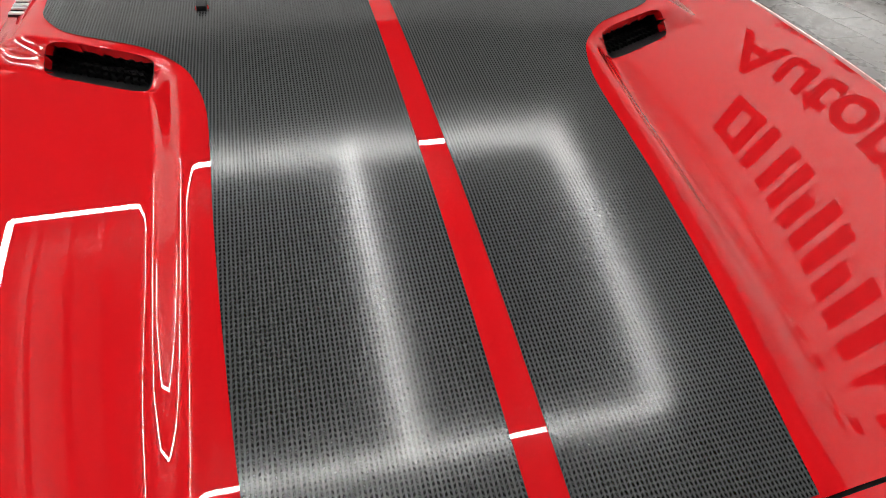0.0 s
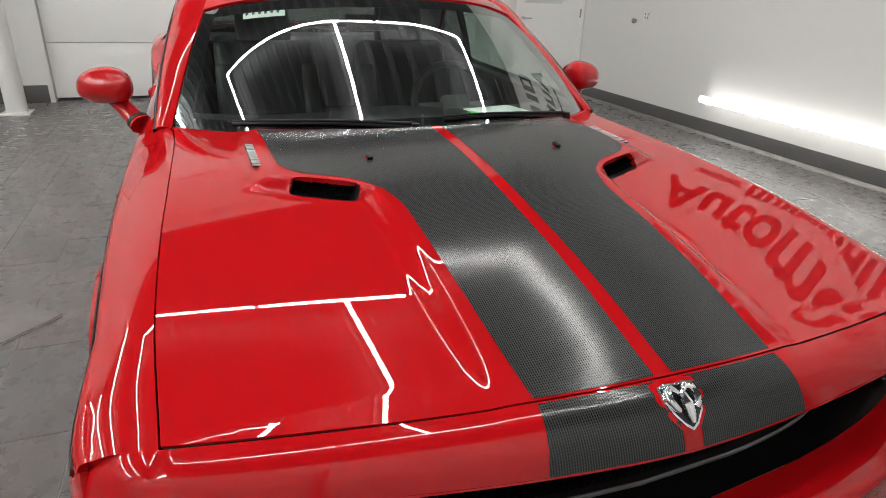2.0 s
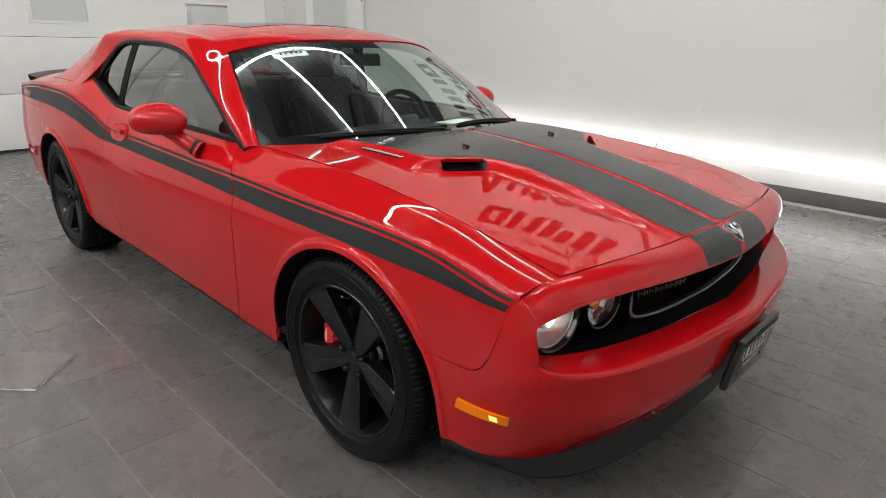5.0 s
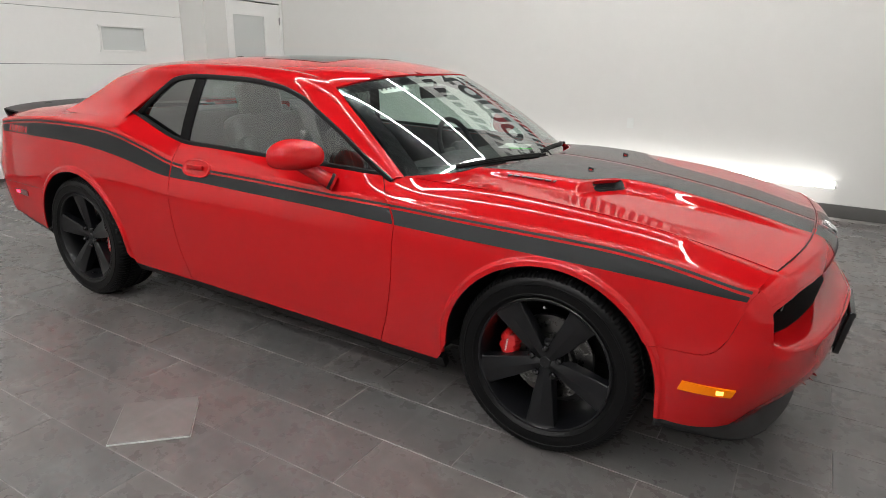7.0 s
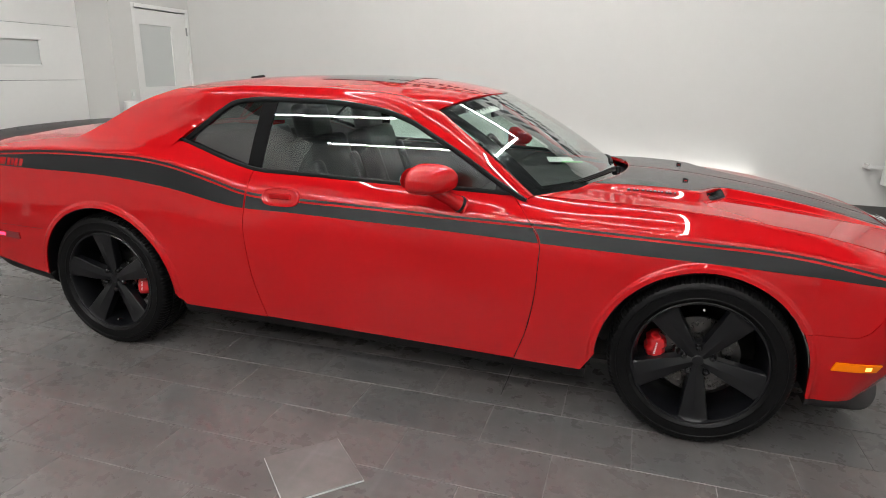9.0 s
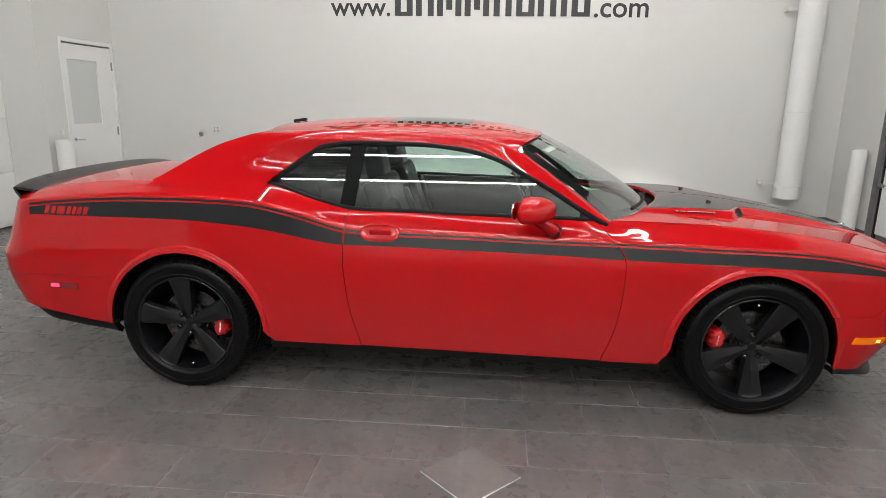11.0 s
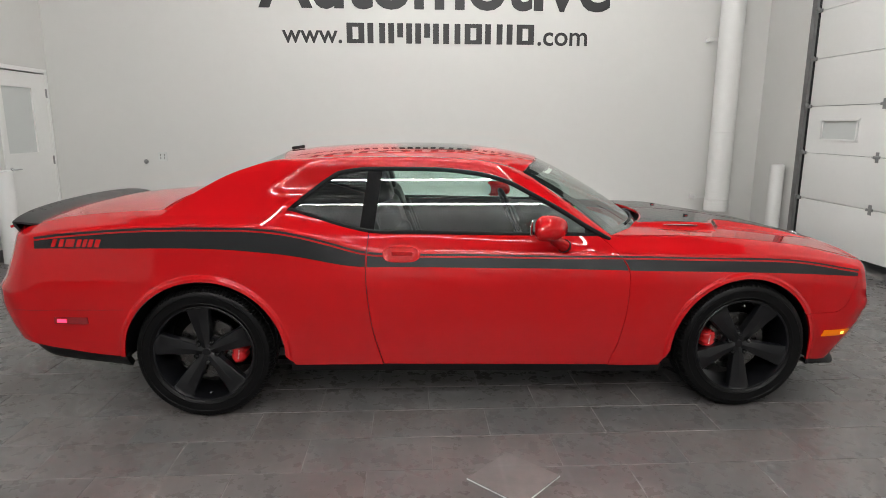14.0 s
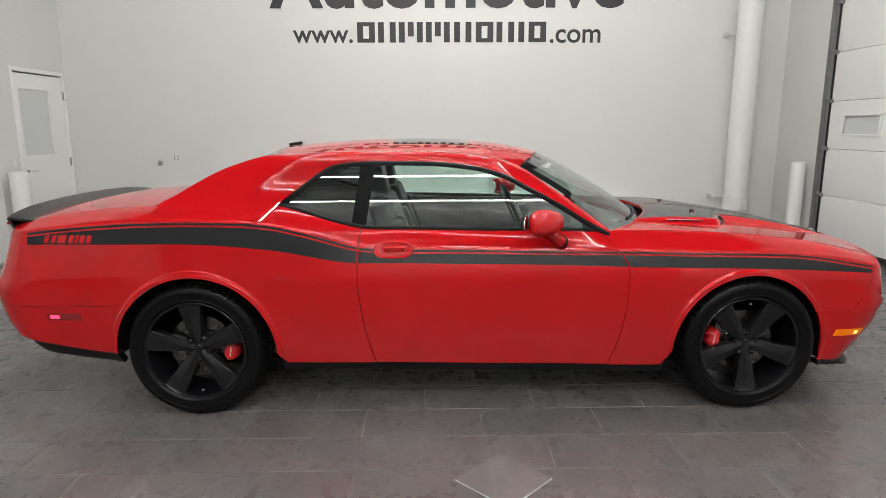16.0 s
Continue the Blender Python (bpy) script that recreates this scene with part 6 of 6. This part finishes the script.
def word(text, x0, x1, z, parent, bold=0.0):
    """Letters on the wall from x0 to x1 with their base line at z."""
    c = bpy.data.curves.new("word", "FONT")
    c.body, c.size, c.extrude, c.offset = text, 1.0, 0.002, bold
    c.resolution_u = 4
    o = bpy.data.objects.new("word", c)
    me = bpy.data.meshes.new_from_object(o)
    bpy.data.objects.remove(o)
    xs_ = [v.co.x for v in me.vertices]
    sc = (x1 - x0) / (max(xs_) - min(xs_))
    lo = min(xs_)
    for v in me.vertices:
        v.co = Vector((x0 + (v.co.x - lo) * sc, -v.co.z, z + v.co.y * sc))
    me.materials.append(LETTER)
    ob = new("lettering", me)
    ob.parent = parent
    return ob


word("Automotive", -2.32, 2.30, 3.06, sign, 0.022)
word("www.", -2.035, -1.255, 2.612, sign, 0.012)
word(".com", 1.335, 2.005, 2.605, sign, 0.012)


def glyphs(x0, x1, z, h, kinds, parent):
    """Plain shapes of a name's size: single bars, pairs of bars and hollow blocks."""
    wide = {"i": 0.55, "p": 1.0, "o": 1.0, "w": 1.3}
    total = sum(wide[k] for k in kinds)
    u = (x1 - x0) / total
    x = x0
    for k in kinds:
        w = wide[k] * u
        bm = bmesh.new()
        t = 0.285 * u
        a, b = x + 0.075 * u, x + w - 0.075 * u
        if k == "i":
            box(bm, (t, 0.004, h), pose((a + b) / 2, -0.002, z + h / 2))
        else:
            box(bm, (t, 0.004, h), pose(a + t / 2, -0.002, z + h / 2))
            box(bm, (t, 0.004, h), pose(b - t / 2, -0.002, z + h / 2))
        if k == "o":
            box(bm, (b - a - 2 * t, 0.004, h * 0.20), pose((a + b) / 2, -0.002, z + h * 0.10))
            box(bm, (b - a - 2 * t, 0.004, h * 0.20), pose((a + b) / 2, -0.002, z + h * 0.90))
        if k == "w":
            box(bm, (t, 0.004, h * 0.7), pose((a + b) / 2, -0.002, z + h * 0.65))
        part("name_shape", bm, LETTER, parent, "plain black shape in a painted name")
        x += w


glyphs(-1.215, 1.305, 2.610, 0.255, "opwwiiopio", sign)
glyphs(-1.85, 1.85, 4.00, 0.66, "opwwii", sign)


# tube lamps
def tube_lamp(name, a, b, group, label, r=0.028, light=None):
    a, b = Vector(a), Vector(b)
    t = thing(name, label, "tube lamp", a.lerp(b, 0.5), group)
    c = t.location.copy()
    bm = bmesh.new()
    d = (b - a).normalized()
    tube(bm, [a - c, b - c], r, 12)
    part("tube", bm, light or TUBE, t, "glowing white tube")
    for q, e in ((a, 1), (b, -1)):
        bm = bmesh.new()
        tube(bm, [q - c - d * 0.004 * e, q - c + d * 0.010 * e], r * 1.08, 12)
        part("end_cap", bm, PVC, t, "white end cap")
        if light is not WALLTUBE:
            bm = bmesh.new()
            p = q - c + d * 0.25 * e
            tube(bm, [p, p + Vector((0.0, 0.0, TOPZ - a.z - 0.04))], 0.004, 6)
            part("hanger", bm, TRACKMAT, t, "thin hanging wire")
    return t


tube_lamp("wall_lamp", (-2.42, WY - 0.12, 0.362), (0.0, WY - 0.12, 0.357), "tube lamps along the wall", "long glowing tube lamp low along the wall", 0.036, WALLTUBE)
tube_lamp("wall_lamp", (0.012, WY - 0.12, 0.357), (2.47, WY - 0.12, 0.345), "tube lamps along the wall", "long glowing tube lamp low along the wall", 0.036, WALLTUBE)
for x in (-2.3, -1.2, -0.1, 0.15, 1.2, 2.3):
    br = thing("lamp_bracket", "small white wall bracket under the tube lamp", "bracket", (x, WY, 0.32), "lamp brackets")
    bm = bmesh.new()
    box(bm, (0.03, 0.16, 0.008), pose(0, -0.08, 0))
    box(bm, (0.03, 0.006, 0.07), pose(0, -0.004, 0.02))
    part("arm", bm, PVC, br)

LZ = 5.0
AX, BX, AY, MY, BY = -1.70, 2.02, -2.82, 0.30, 2.52
LAMP = ("ceiling tube lamps", "glowing white tube lamp hung under the ceiling")
for y in (AY, MY, BY):
    xm = (AX + BX) / 2
    tube_lamp("ceiling_lamp", (AX, y, LZ), (xm - 0.002, y, LZ), *LAMP)
    tube_lamp("ceiling_lamp", (xm + 0.002, y, LZ), (BX, y, LZ), *LAMP)
for x in (AX, BX):
    for y0, y1 in ((AY, -0.66), (-0.64, 1.0), (1.02, BY)):
        tube_lamp("ceiling_lamp", (x, y0 + 0.004, LZ), (x, y1 - 0.004, LZ), *LAMP)
# rows behind the camera, thicker and stronger to fill light onto the car's side
for y in (-5.6, -8.2):
    for k in range(4):
        tube_lamp("ceiling_lamp", (-4.6 + 2.15 * k + 0.004, y, LZ), (-4.6 + 2.15 * (k + 1) - 0.004, y, LZ), *LAMP, r=0.034, light=FARTUBE)


# floor of staggered tiles on a bed of grout
block("floor", (X1 - GX + 1.0, WY - Y0 + 0.4, 0.2), ((X1 + GX) / 2, (WY + Y0) / 2, -0.1016), GROUT, "grey porcelain tile floor", "floor")
floor_ob = bpy.data.objects["floor"]
TW, TH = 0.6096, 0.3048
bm = bmesh.new()
box(bm, (TW - 0.0036, TH - 0.0036, 0.010), pose(0, 0, -0.005), 0.0008, 1)
tile_me = bpy.data.meshes.new("tile")
bm.to_mesh(tile_me)
bm.free()
tile_me.materials.append(TILEMAT)
rest = bmesh.new()
count = 0
rnd = random.Random(4)
for k in range(-20, 18):
    y = -0.9 + TH * (k + 0.5)
    if not Y0 < y - TH / 2 or y + TH / 2 > WY:
        continue
    for i in range(-15, 6):
        x = 2.470 + TW * (i + 0.5) + (0.0 if k % 2 else TW / 2)
        xa, xb = max(x - TW / 2, GX), min(x + TW / 2, X1)
        if xb - xa < 0.02:
            continue
        if -2.5 < y < 4.4 and -3.6 < x and xb - xa > 0.6 and count < 300:
            t = new("tile", tile_me)
            t.parent = floor_ob
            t.location = (x, y, 0.0)
            count += 1
        else:
            bmesh.ops.create_cube(rest, size=1.0, matrix=pose((xa + xb) / 2, y, -0.005) @ Matrix.Diagonal((xb - xa - 0.0036, TH - 0.0036, 0.010, 1)))
ob = part("tiles", rest, TILEMAT, floor_ob, "grey porcelain tiles")
ob["kind"] = "stuff"
loose = thing("loose_tile", "loose square grey floor tile lying at an angle", "tile", (0.088, -1.600, 0.0))
bm = bmesh.new()
box(bm, (0.297, 0.297, 0.010), pose(0, 0, 0.0055, 0, 0, 45), 0.0015, 1)
part("tile_body", bm, LOOSEMAT, loose)
bm = bmesh.new()
box(bm, (0.302, 0.302, 0.006), pose(0, 0, 0.0035, 0, 0, 45), 0.0005, 1)
part("tile_back", bm, PALE, loose, "pale raw edge of the tile")

# two open joints in the floor
for x, y, lx, ly in ((0.651, -0.655, 0.004, 0.30), (0.49, -0.590, 0.25, 0.004)):
    bm = bmesh.new()
    box(bm, (lx, ly, 0.002), pose(x, y, 0.0004))
    part("open_joint", bm, MATT, floor_ob, "dark open joint between tiles")
